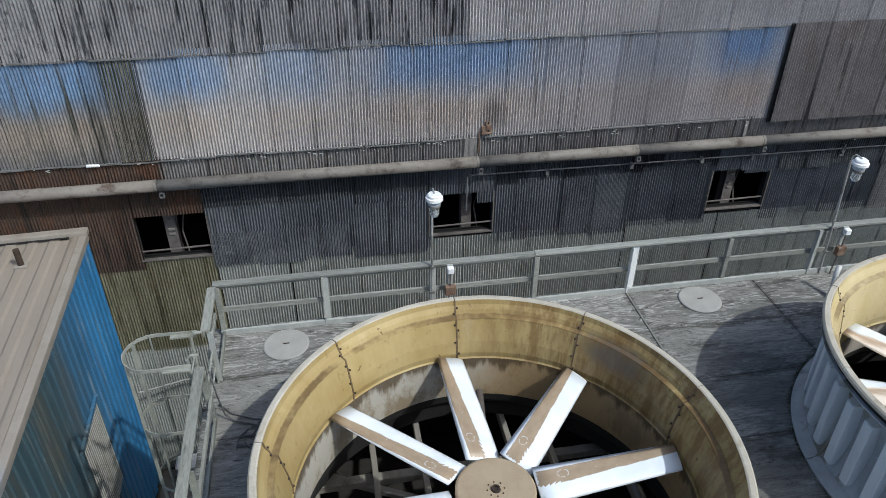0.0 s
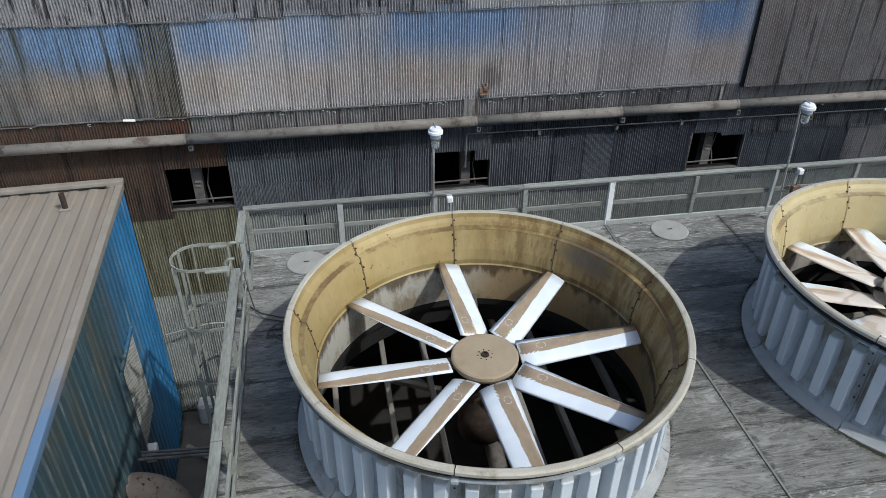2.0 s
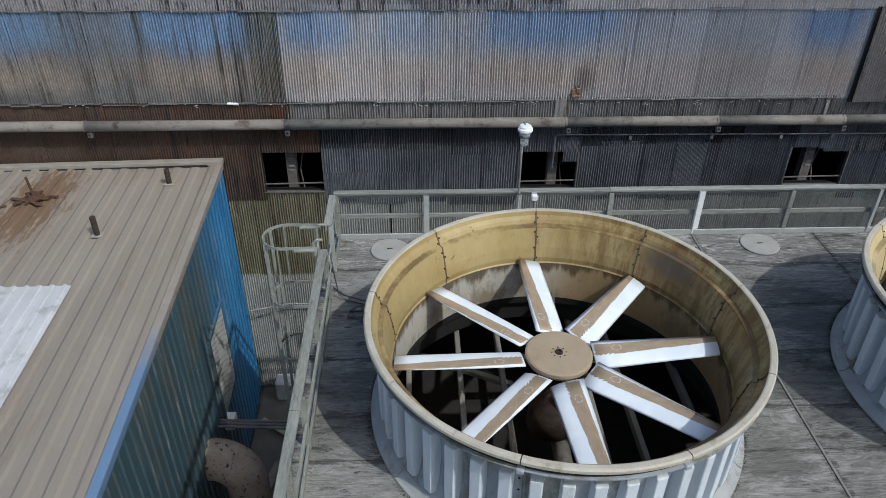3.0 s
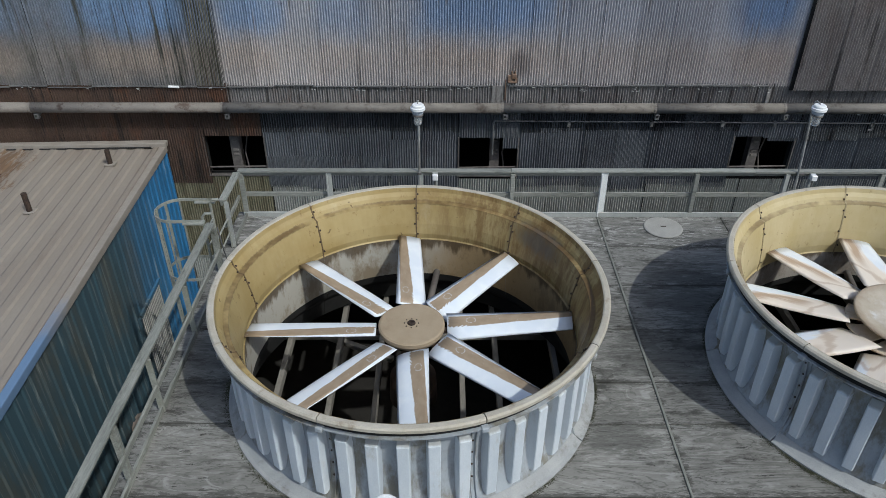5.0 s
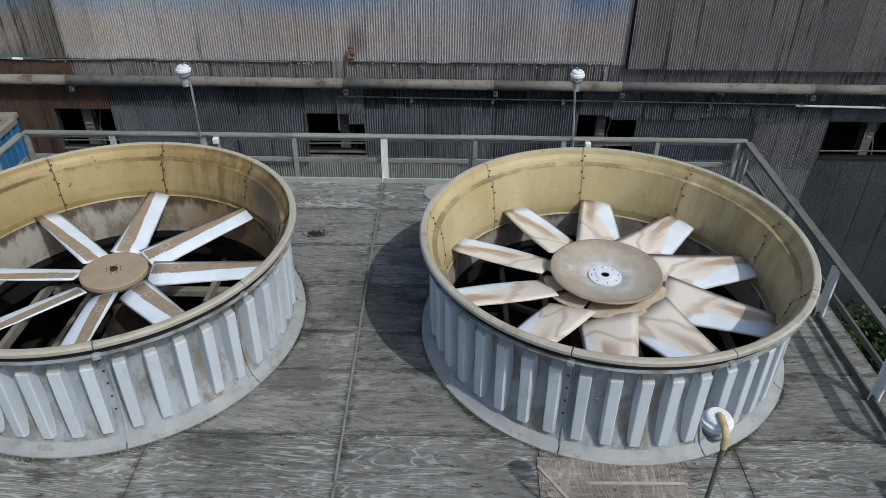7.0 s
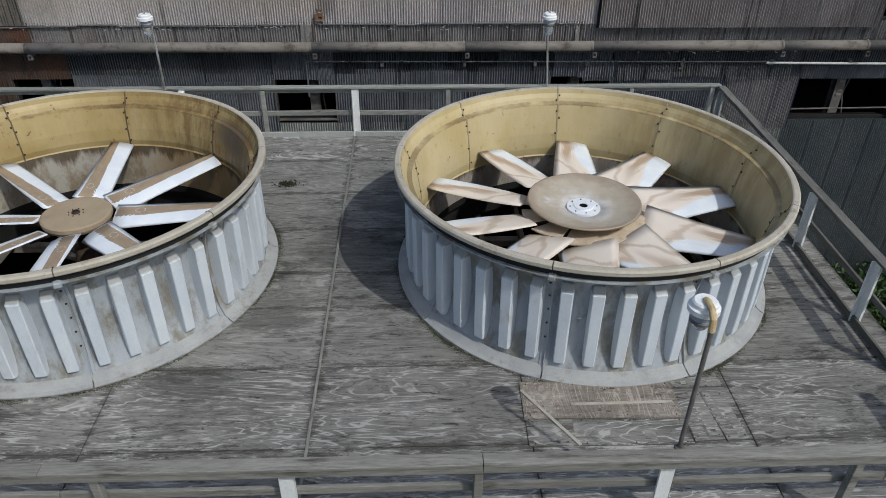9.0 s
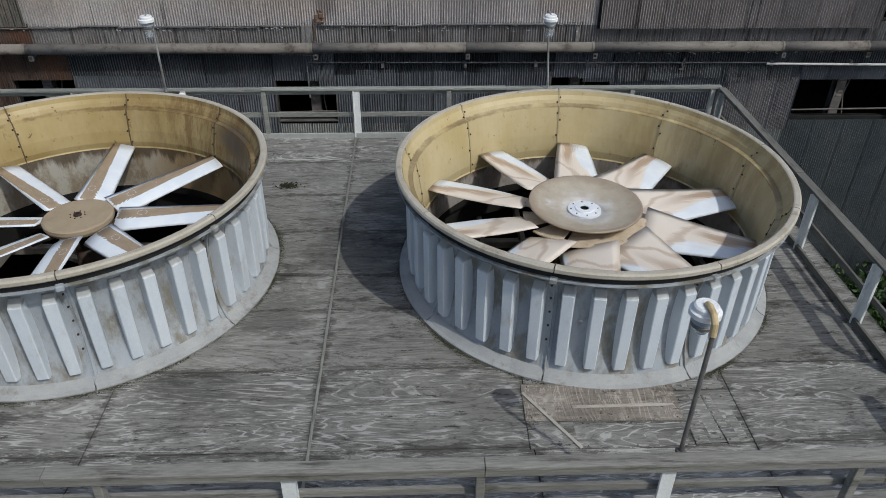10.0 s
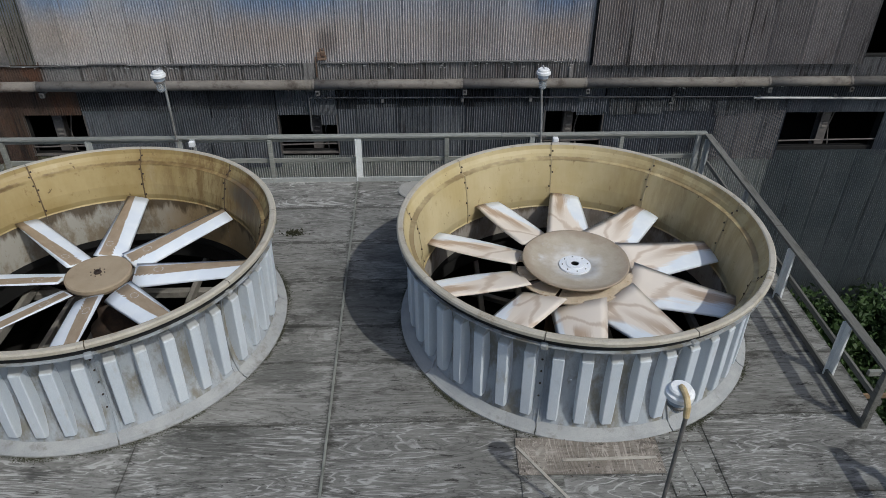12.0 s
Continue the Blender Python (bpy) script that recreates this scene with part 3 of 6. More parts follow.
M["cage"] = surface("pale_green_grey_steel", (0.26, 0.268, 0.235), (0.34, 0.345, 0.305), (0.18, 0.17, 0.13), 7, rough=0.65, metal=0.1)
M["cable"] = surface("grey_cable", (0.06, 0.06, 0.06), (0.11, 0.11, 0.11), None, 10, rough=0.6)
M["concrete"] = surface("yard_concrete", (0.11, 0.105, 0.095), (0.16, 0.15, 0.135), (0.06, 0.055, 0.045), 0.7, rough=0.9, dirt_scale=0.6)
M["lath"] = surface("pale_split_lath", (0.36, 0.335, 0.29), (0.46, 0.43, 0.38), (0.2, 0.18, 0.15), 6, (0.3, 1, 1), 0.85, coord="Object", grain=40, grain_amount=0.2)
M["debris"] = surface("broken_pale_boards", (0.26, 0.24, 0.20), (0.36, 0.34, 0.29), (0.1, 0.09, 0.07), 3, rough=0.9, vary=0.25)
M["motor"] = surface("blue_grey_motor_paint", (0.33, 0.37, 0.41), (0.40, 0.43, 0.46), (0.22, 0.22, 0.2), 3, rough=0.55, coord="Object", dirt_at=(0.58, 0.8))
M["brown_board"] = surface("brown_stair_board", (0.16, 0.105, 0.06), (0.22, 0.15, 0.09), (0.07, 0.05, 0.03), 3, (0.4, 1, 1), 0.85, vary=0.15)
M["roof"] = surface("tan_painted_roof", (0.245, 0.21, 0.175), (0.285, 0.25, 0.21), (0.195, 0.155, 0.12), 0.8, (1, 0.25, 1), 0.62, dirt_at=(0.52, 0.8), dirt_scale=0.7, dirt_stretch=(2, 0.3, 1), vary=0.03, grain=30, grain_amount=0.05)
rnt = M["roof"].node_tree
rb = rnt.nodes["Principled BSDF"]
old = rb.inputs["Base Color"].links[0].from_socket
rx, ry = calc(rnt, "ADD", axis(rnt, 0), 10.0), calc(rnt, "SUBTRACT", 13.5, axis(rnt, 1))
rr = calc(rnt, "SQRT", calc(rnt, "ADD", calc(rnt, "MULTIPLY", rx, rx), calc(rnt, "MULTIPLY", calc(rnt, "MULTIPLY", ry, ry), 0.13)))
rn = noise_tex(rnt, 6, (1.5, 0.35, 1), 5, 0.7, "World", 3.0)
spot = step(rnt, calc(rnt, "ADD", calc(rnt, "SUBTRACT", 0.85, rr), calc(rnt, "MULTIPLY", calc(rnt, "SUBTRACT", rn, 0.5), 2.4)), 0.0, 0.4)
rnt.links.new(blend(rnt, calc(rnt, "MULTIPLY", spot, 0.75), old, (0.135, 0.07, 0.028)), rb.inputs["Base Color"])
M["roof_trim"] = surface("pale_roof_trim", (0.27, 0.24, 0.205), (0.315, 0.285, 0.25), (0.18, 0.155, 0.13), 2, rough=0.6, dirt_at=(0.55, 0.8))
M["skylight"] = surface("white_translucent_sheet", (0.46, 0.47, 0.49), (0.56, 0.565, 0.58), (0.27, 0.26, 0.245), 1.5, (2, 0.4, 1), 0.5)
M["louver"] = surface("beige_slatted_door", (0.42, 0.415, 0.385), (0.50, 0.49, 0.455), (0.28, 0.27, 0.235), 1.5, rough=0.65, vary=0.04)


def blue_sheet():
    m, nt, b = start("faded_blue_sheet", 0.5, 0.0, 0.4)
    n = noise_tex(nt, 0.5, (1, 1, 0.5), 5, 0.6, "World", 2.0)
    y = axis(nt, 1)
    aged = step(nt, calc(nt, "ADD", y, calc(nt, "MULTIPLY", n, 3.0)), 16.2, 12.2)
    col = blend(nt, step(nt, n, 0.3, 0.7), (0.032, 0.150, 0.33), (0.05, 0.20, 0.41))
    col = blend(nt, calc(nt, "MULTIPLY", aged, 0.9), col, (0.050, 0.078, 0.080))
    grime = noise_tex(nt, 0.9, (1, 1.2, 0.35), 6, 0.7, "World", 14.0)
    col = blend(nt, calc(nt, "MULTIPLY", calc(nt, "MULTIPLY", aged, step(nt, grime, 0.44, 0.62)), 0.6), col, (0.095, 0.088, 0.066))
    st = noise_tex(nt, 3.0, (1, 3.4, 0.15), 6, 0.7, "World", 5.0)
    col = blend(nt, calc(nt, "MULTIPLY", step(nt, st, 0.55, 0.66), 0.6), col, (0.23, 0.255, 0.25))
    dk = noise_tex(nt, 1.6, (1, 1.6, 0.3), 6, 0.7, "World", 9.0)
    col = blend(nt, calc(nt, "MULTIPLY", step(nt, dk, 0.55, 0.72), 0.6), col, (0.03, 0.06, 0.08))
    nt.links.new(col, b.inputs["Base Color"])
    return m


M["blue"] = blue_sheet()
rt = M["roof_trim"].node_tree
rtb = rt.nodes["Principled BSDF"]
worn = noise_tex(rt, 1.2, (1, 0.5, 1), 5, 0.7, "World", 4.0)
paint = step(rt, calc(rt, "ADD", axis(rt, 1), calc(rt, "MULTIPLY", worn, 2.4)), 9.9, 8.2)
rt.links.new(blend(rt, calc(rt, "MULTIPLY", paint, 0.85), rtb.inputs["Base Color"].links[0].from_socket, (0.11, 0.21, 0.37)), rtb.inputs["Base Color"])


def speckled(name):
    m, nt, b = start(name, 0.9, 0, 0.2)
    n = noise_tex(nt, 9, (1, 1, 1), 5, 0.7, "World", 3.0)
    n2 = noise_tex(nt, 2, (1, 1, 1), 4, 0.6, "World", 6.0)
    col = blend(nt, step(nt, n2, 0.3, 0.7), (0.33, 0.27, 0.22), (0.42, 0.35, 0.29))
    col = blend(nt, step(nt, n, 0.55, 0.66), col, (0.07, 0.045, 0.033))
    nt.links.new(col, b.inputs["Base Color"])
    bump(nt, b, n, 0.5, 0.02)
    return m


M["duct"] = speckled("peeling_duct")
M["ground"] = surface("yard_soil", (0.075, 0.07, 0.055), (0.11, 0.10, 0.08), (0.05, 0.065, 0.03), 0.5, rough=0.95, dirt_scale=0.25, dirt_at=(0.45, 0.65), grain=9)
M["leaf"] = surface("bush_leaf", (0.026, 0.052, 0.013), (0.045, 0.082, 0.02), (0.075, 0.11, 0.03), 2.5, rough=0.6, dirt_at=(0.55, 0.7), dirt_scale=1.2)
M["moss"] = surface("green_brown_moss", (0.026, 0.029, 0.016), (0.055, 0.055, 0.03), None, 12, rough=1.0)
mg, ngt, bg = start("clear_jar_glass", 0.08, 0, 0.5)
bg.inputs["Transmission Weight"].default_value = 0.85
bg.inputs["Base Color"].default_value = (0.85, 0.9, 0.92, 1)
M["glass"] = mg


# ---- mesh helpers ----
def obj(name, bm, mat, parent=None, label="", smooth=False):
    me = bpy.data.meshes.new(name)
    bmesh.ops.recalc_face_normals(bm, faces=bm.faces)
    bm.to_mesh(me)
    bm.free()
    me.materials.append(M[mat])
    if smooth:
        for p in me.polygons:
            p.use_smooth = True
    ob = new(name, me)
    if parent is not None:
        ob.parent = parent
    if label:
        ob["label"] = label
    return ob


def part(name, bm, mat, parent, label="", smooth=False):
    return obj(name, bm, mat, parent, label, smooth)


def shared(name, me, parent, m=None):
    ob = new(name, me)
    ob.parent = parent
    if m is not None:
        ob.matrix_basis = m
    return ob


def empty(name, loc=(0, 0, 0), **tags):
    ob = new(name)
    ob.location = loc
    return tagged(ob, **tags)


def box(bm, x0, x1, y0, y1, z0, z1, bevel=0.0):
    vs = [bm.verts.new((x, y, z)) for x in (x0, x1) for y in (y0, y1) for z in (z0, z1)]
    fs = [bm.faces.new([vs[i] for i in q]) for q in ((0, 1, 3, 2), (4, 6, 7, 5), (0, 4, 5, 1), (2, 3, 7, 6), (0, 2, 6, 4), (1, 5, 7, 3))]
    if bevel:
        es = list({e for f in fs for e in f.edges})
        bmesh.ops.bevel(bm, geom=es, offset=bevel, segments=1, affect="EDGES")
    return bm


def new_box(x0, x1, y0, y1, z0, z1, bevel=0.0):
    return box(bmesh.new(), x0, x1, y0, y1, z0, z1, bevel)


def beam_between(bm, a, b, w, h, up=(0, 0, 1)):
    """A square bar from a to b, w wide and h high."""
    a, b = Vector(a), Vector(b)
    d = (b - a).normalized()
    side = d.cross(Vector(up))
    if side.length < 1e-4:
        side = d.cross(Vector((0, 1, 0)))
    side.normalize()
    top = side.cross(d).normalized()
    ring = [side * sx * w / 2 + top * sy * h / 2 for sx, sy in ((-1, -1), (1, -1), (1, 1), (-1, 1))]
    va = [bm.verts.new(a + r) for r in ring]
    vb = [bm.verts.new(b + r) for r in ring]
    for i in range(4):
        j = (i + 1) % 4
        bm.faces.new((va[i], va[j], vb[j], vb[i]))
    bm.faces.new(va[::-1])
    bm.faces.new(vb)
    return bm


def tube(bm, pts, r, n=8, cap=True):
    """A round tube along a list of points; r may be one radius or one for each point."""
    pts = [Vector(p) for p in pts]
    rad = r if isinstance(r, (list, tuple)) else [r] * len(pts)
    rings, ref = [], None
    for i, p in enumerate(pts):
        d = (pts[min(i + 1, len(pts) - 1)] - pts[max(i - 1, 0)]).normalized()
        if ref is None:
            ref = d.orthogonal().normalized()
        ref = (ref - d * ref.dot(d)).normalized()
        o = d.cross(ref)
        rings.append([bm.verts.new(p + (ref * math.cos(a) + o * math.sin(a)) * rad[i]) for a in (2 * math.pi * k / n for k in range(n))])
    for u, v in zip(rings, rings[1:]):
        for k in range(n):
            bm.faces.new((u[k], u[(k + 1) % n], v[(k + 1) % n], v[k]))
    if cap:
        bm.faces.new(rings[0][::-1])
        bm.faces.new(rings[-1])
    return bm


def lathe(bm, prof, n=32, a0=0.0, a1=360.0, centre=(0, 0), close=False):
    """Turns a profile of (radius, height) about the upright line through centre."""
    full = abs(a1 - a0 - 360) < 1e-6
    m = n if full else n + 1
    cols = []
    for k in range(m):
        a = radians(a0 + (a1 - a0) * k / n)
        cols.append([bm.verts.new((centre[0] + r * math.cos(a), centre[1] + r * math.sin(a), z)) for r, z in prof])
    ends = len(prof) if close else len(prof) - 1
    for k in range(m if full else m - 1):
        u, v = cols[k], cols[(k + 1) % m]
        for i in range(ends):
            j = (i + 1) % len(prof)
            if prof[i][0] < 1e-6 and prof[j][0] < 1e-6:
                continue
            bm.faces.new((u[i], v[i], v[j], u[j]))
    if close and not full:
        bm.faces.new(cols[0][::-1])
        bm.faces.new(cols[-1])
    bmesh.ops.remove_doubles(bm, verts=[w for w in bm.verts if abs(w.co.x - centre[0]) < 1e-6 and abs(w.co.y - centre[1]) < 1e-6], dist=1e-5)
    return bm

# ---- plan ----
WALL_Y = 15.70
LIFT = 0.06      # the wall's sheets hang this much above the level of the deck's edge
GROUND = -9.5
DECK = (-2.53, 11.90, 0.88, 10.10)
STACKS = ((1.11, 5.50, 1.0, 0.0), (8.155, 5.50, 1.0, 0.0))   # centre, scale, turn of the joints
WINDOWS = ((-4.96, -3.34, -2.13, -0.96), (1.99, 3.60, -2.14, -0.98), (9.48, 11.12, -2.10, -0.92), (16.34, 19.30, -2.17, -1.03), (18.0, 20.5, 0.59, 2.68))

# ---- ground ----
bm = bmesh.new()
vs = [bm.verts.new((x, y, GROUND)) for x, y in ((-900, -900), (900, -900), (900, 900), (-900, 900))]
bm.faces.new(vs)
tagged(obj("ground", bm, "ground"), "bare dark yard soil with patches of green", "ground", kind="structure")
tagged(obj("pavement", new_box(-5.9, -2.5, -6, 15.6, GROUND + 0.004, GROUND + 0.08), "concrete"), "dark dirty concrete strip between blue shed and tower", "pavement", kind="structure")


# ---- the corrugated building wall ----
def cells(x0, x1, z0, z1, holes, y0, y1):
    xs = sorted({x0, x1, *[v for h in holes for v in h[:2] if x0 < v < x1]})
    zs = sorted({z0, z1, *[v for h in holes for v in h[2:] if z0 < v < z1]})
    b = bmesh.new()
    for xa, xb in zip(xs, xs[1:]):
        for za, zb in zip(zs, zs[1:]):
            cx, cz = (xa + xb) / 2, (za + zb) / 2
            if not any(h[0] < cx < h[1] and h[2] < cz < h[3] for h in holes):
                box(b, xa, xb, y0, y1, za, zb)
    bmesh.ops.remove_doubles(b, verts=b.verts, dist=1e-4)
    return b


wall = tagged(obj("wall_north", cells(-16, 26, GROUND, 6.0, WINDOWS, WALL_Y + 0.06, WALL_Y + 0.24), "shade_black"),
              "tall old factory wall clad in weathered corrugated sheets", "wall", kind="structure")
# inner surfaces get their darkness from near-black paint
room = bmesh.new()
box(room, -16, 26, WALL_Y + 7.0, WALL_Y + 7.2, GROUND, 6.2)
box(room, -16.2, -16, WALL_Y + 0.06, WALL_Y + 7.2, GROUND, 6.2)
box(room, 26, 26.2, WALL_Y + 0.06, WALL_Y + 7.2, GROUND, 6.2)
tagged(obj("wall_inside", room, "shade_black"), "inner walls behind the openings, painted near-black for shade", "wall", kind="structure")
tagged(obj("roof", new_box(-16.2, 26.2, WALL_Y + 0.1, WALL_Y + 7.2, 6.2, 6.4), "shade_black"), "flat dark roof over the factory", "roof", kind="structure")
tagged(obj("floor", new_box(-16, 26, WALL_Y + 0.24, WALL_Y + 7, -3.4, -3.2), "shade_black"), "factory floor behind the openings, painted near-black for shade", "floor", kind="structure")

SHEETS = {}
PITCH = 0.0677


def sheet_mesh(n, h, mat):
    key = (n, round(h, 2), mat)
    if key not in SHEETS:
        b = bmesh.new()
        k = n * 6
        low, high = [], []
        for i in range(k + 1):
            x = i * PITCH / 6
            y = -0.0250 * math.cos(2 * math.pi * i / 6)
            low.append(b.verts.new((x, y, 0)))
            high.append(b.verts.new((x, y, key[1])))
        for i in range(k):
            b.faces.new((low[i], low[i + 1], high[i + 1], high[i]))
        me = bpy.data.meshes.new("sheet")
        b.to_mesh(me)
        b.free()
        me.materials.append(M[mat])
        for p in me.polygons:
            p.use_smooth = True
        SHEETS[key] = me
    return SHEETS[key]


rnd = random.Random(4)


def clad(x0, x1, z0, z1, mat, out=0.0, n=13, ragged=0.0, turn=0.25, lean=0.0, parent=None):
    """Overlapping corrugated sheets from x0 to x1."""
    x, i = x0, 0
    z0, z1 = z0 + LIFT, z1 + LIFT
    while x < x1 - 0.03:
        k = max(1, min(n, math.ceil((x1 - x) / PITCH)))
        drop = rnd.uniform(0, ragged)
        h = round((z1 - z0 + drop) / 0.05) * 0.05
        shared("sheet", sheet_mesh(k, h, mat), wall if parent is None else parent,
               pose(x, WALL_Y - 0.012 - out - (0.013 if i % 2 else 0.0), z1 - h, lean, rnd.uniform(-turn, turn), 0))
        x += k * PITCH
        i += 1


clad(-14, 2.8, 2.78, 6.0, "corr_top", 0.05, ragged=0.08)
clad(2.8, 24, 2.78, 6.0, "corr_plain", 0.05, ragged=0.06)
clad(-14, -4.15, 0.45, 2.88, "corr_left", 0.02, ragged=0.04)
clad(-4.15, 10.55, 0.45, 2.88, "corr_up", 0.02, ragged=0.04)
clad(-4.82, -4.18, 0.45, 2.88, "corr_stain", 0.032, n=8)
clad(10.62, 18.0, 0.45, 2.88, "corr_strip", 0.0)
clad(20.5, 24, 0.45, 2.88, "corr_flap", 0.02)
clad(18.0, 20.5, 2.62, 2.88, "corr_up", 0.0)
clad(-14, -4.1, -0.35, 0.5, "corr_rust", 0.0)
clad(-4.1, 10.2, -0.35, 0.5, "corr_strip", 0.0)
clad(10.2, 24, -0.35, 0.5, "corr_strip", 0.0, turn=0.5)
# dark band with openings
prev = -6.2
for (xa, xb, za, zb), nxt in zip(WINDOWS[:4], (1.99, 9.48, 16.34, 24.0)):
    mat = "corr_rust" if xa < -4 else "corr_dark"
    clad(xa, xb, zb - LIFT, -0.3, mat, 0.012, n=12)
    clad(xb, nxt, -2.42, -0.3, "corr_dark", 0.012, ragged=0.16, turn=0.5)
clad(-14, -6.2, -1.35, -0.3, "corr_rust", 0.012)
clad(-6.2, -4.96, -2.40, -0.3, "corr_rust", 0.012, ragged=0.06)
clad(3.18, 3.60, -1.34, -0.6, "corr_dark", 0.03, n=8)
clad(10.35, 11.12, -1.12, -0.62, "corr_dark", 0.03, n=12, turn=1.2)
# low wall
clad(-6.2, -3.3, -5.0, -2.2, "corr_olive", 0.0)
clad(-6.2, -3.3, GROUND, -4.95, "corr_low", 0.0)
clad(-3.3, 16.3, GROUND, -2.3, "corr_low", 0.0, ragged=0.0)
clad(16.3, 24, GROUND, -2.3, "corr_pale", 0.004, turn=0.04)
# loose sheets hung over the openings and the dark band
clad(10.60, 18.0, 0.35, 2.82, "corr_flap", 0.17, n=14, lean=-0.8, turn=0.1)
# black strip added for the shaded gap at the loose sheets' left edge
b = bmesh.new()
beam_between(b, (10.63, WALL_Y - 0.10, 0.41), (10.63, WALL_Y - 0.11, 2.86), 0.04, 0.16, (1, 0, 0))
part("hanging_batten", b, "black", wall, "black strip painted as the shaded gap beside the loose sheets")
clad(14.4, 16.3, -2.5, -1.02, "corr_flap", 0.03, n=10, ragged=0.12, turn=0.6)
clad(4.2, 5.3, -2.52, -0.75, "corr_dark", 0.035, n=16, turn=0.4)
clad(5.4, 7.2, -2.5, -0.8, "corr_dark", 0.03, n=13, ragged=0.1, turn=0.4)
clad(7.45, 9.4, -2.36, -0.7, "corr_dark", 0.03, n=14, ragged=0.08, turn=0.5)
clad(-3.3, 0.0, -2.55, -1.6, "corr_dark", 0.03, n=16, ragged=0.1, turn=0.3)
clad(0.1, 1.9, -2.62, -1.1, "corr_dark", 0.034, n=13, ragged=0.08, turn=0.3)

# dark lap row, blackened further with the long pipe's shade, and bent short sheets hung below it
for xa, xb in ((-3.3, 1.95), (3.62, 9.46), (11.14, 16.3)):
    clad(xa, xb, -0.82, -0.28, "corr_pipe_shade", 0.022, n=15, ragged=0.12, turn=0.6)
clad(16.3, 24, -0.62, -0.28, "corr_pipe_shade", 0.022, n=12, ragged=0.1, turn=0.6)
clad(10.2, 11.15, -1.02, -0.56, "corr_dark", 0.07, n=10, lean=-5, turn=1.0)
clad(11.3, 14.1, -0.98, -0.66, "corr_bent", 0.075, n=11, ragged=0.16, lean=-7, turn=2.2)
clad(14.3, 16.1, -1.05, -0.70, "corr_bent", 0.07, n=9, ragged=0.12, lean=-6, turn=2.0)

# flashing, posts and lips on the wall
trim_m = [("flashing", 2.80, -14, 10.55), ("flashing", 0.46, -14, -4.1), ("flashing", 0.48, -4.1, 2.75), ("flashing", 0.50, 3.3, 10.0)]
for name, z, xa, xb in trim_m:
    b = bmesh.new()
    x = xa
    while x < xb:
        w = min(rnd.uniform(0.25, 1.4), xb - x)
        drop = rnd.uniform(-0.03, 0.012)
        box(b, x, x + w, WALL_Y - 0.07 - rnd.uniform(0, 0.03), WALL_Y - 0.028, z + drop, z + drop + rnd.uniform(0.012, 0.035))
        x += w + rnd.choice((0.004, 0.01, 0.06))
    part(name, b, "conduit", wall, "thin dirty lap flashing")
# torn sheet edges; pale colour paints the white glints along the flashing
chips = bmesh.new()
for xa, xb, z0, z1, count in ((-4.0, 2.7, 0.30, 0.45, 26), (3.4, 10.1, 0.26, 0.46, 30), (-13, -4.2, 0.32, 0.43, 14), (11.3, 18.0, -0.34, -0.26, 30)):
    for k in range(count):
        x, z, L = rnd.uniform(xa, xb), rnd.uniform(z0, z1) + LIFT, rnd.uniform(0.02, 0.09)
        tilt = rnd.uniform(-0.4, 0.4)
        beam_between(chips, (x, WALL_Y - 0.075, z), (x + L, WALL_Y - 0.08, z + L * tilt), rnd.uniform(0.008, 0.022), 0.008, (0, 1, 0))
part("torn_edge", chips, "conduit_pale", wall, "torn edges of bent sheet metal, glints put into their pale colour")
part("flashing", new_box(2.82, 3.12, WALL_Y - 0.06, WALL_Y - 0.035, -0.3, 0.5), "corr_strip", wall)
part("flashing", new_box(10.02, 10.10, WALL_Y - 0.07, WALL_Y - 0.03, -0.15, 0.42), "corr_strip", wall)

# rusty bracket stub above the pipe
b = bmesh.new()
for x, z, w, h, y in ((-0.06, -0.02, 0.15, 0.17, -0.03), (0.03, 0.03, 0.12, 0.13, -0.055), (-0.02, -0.12, 0.22, 0.05, -0.06), (0.08, -0.07, 0.07, 0.12, -0.045), (-0.03, 0.11, 0.04, 0.12, -0.035), (0.05, 0.12, 0.03, 0.10, -0.03)):
    box(b, x - w / 2, x + w / 2, y - 0.03, 0, z - h / 2, z + h / 2, 0.012)
box(b, -0.19, -0.165, -0.05, 0, -0.62, -0.06)
br = tagged(obj("wall_bracket", b, "rust"), "rusted broken steel bracket fixed to the wall", "bracket")
br.location = (3.35, WALL_Y - 0.03, 0.73)

b = new_box(-0.14, 0.14, -0.06, 0.0, 0.0, 0.05, 0.01)
sc = tagged(obj("scrap", b, "white_cap"), "crumpled white scrap caught on the wall flashing", "scrap")
sc.matrix_world = pose(-5.45, WALL_Y - 0.05, 0.45, 8, 4, 3)

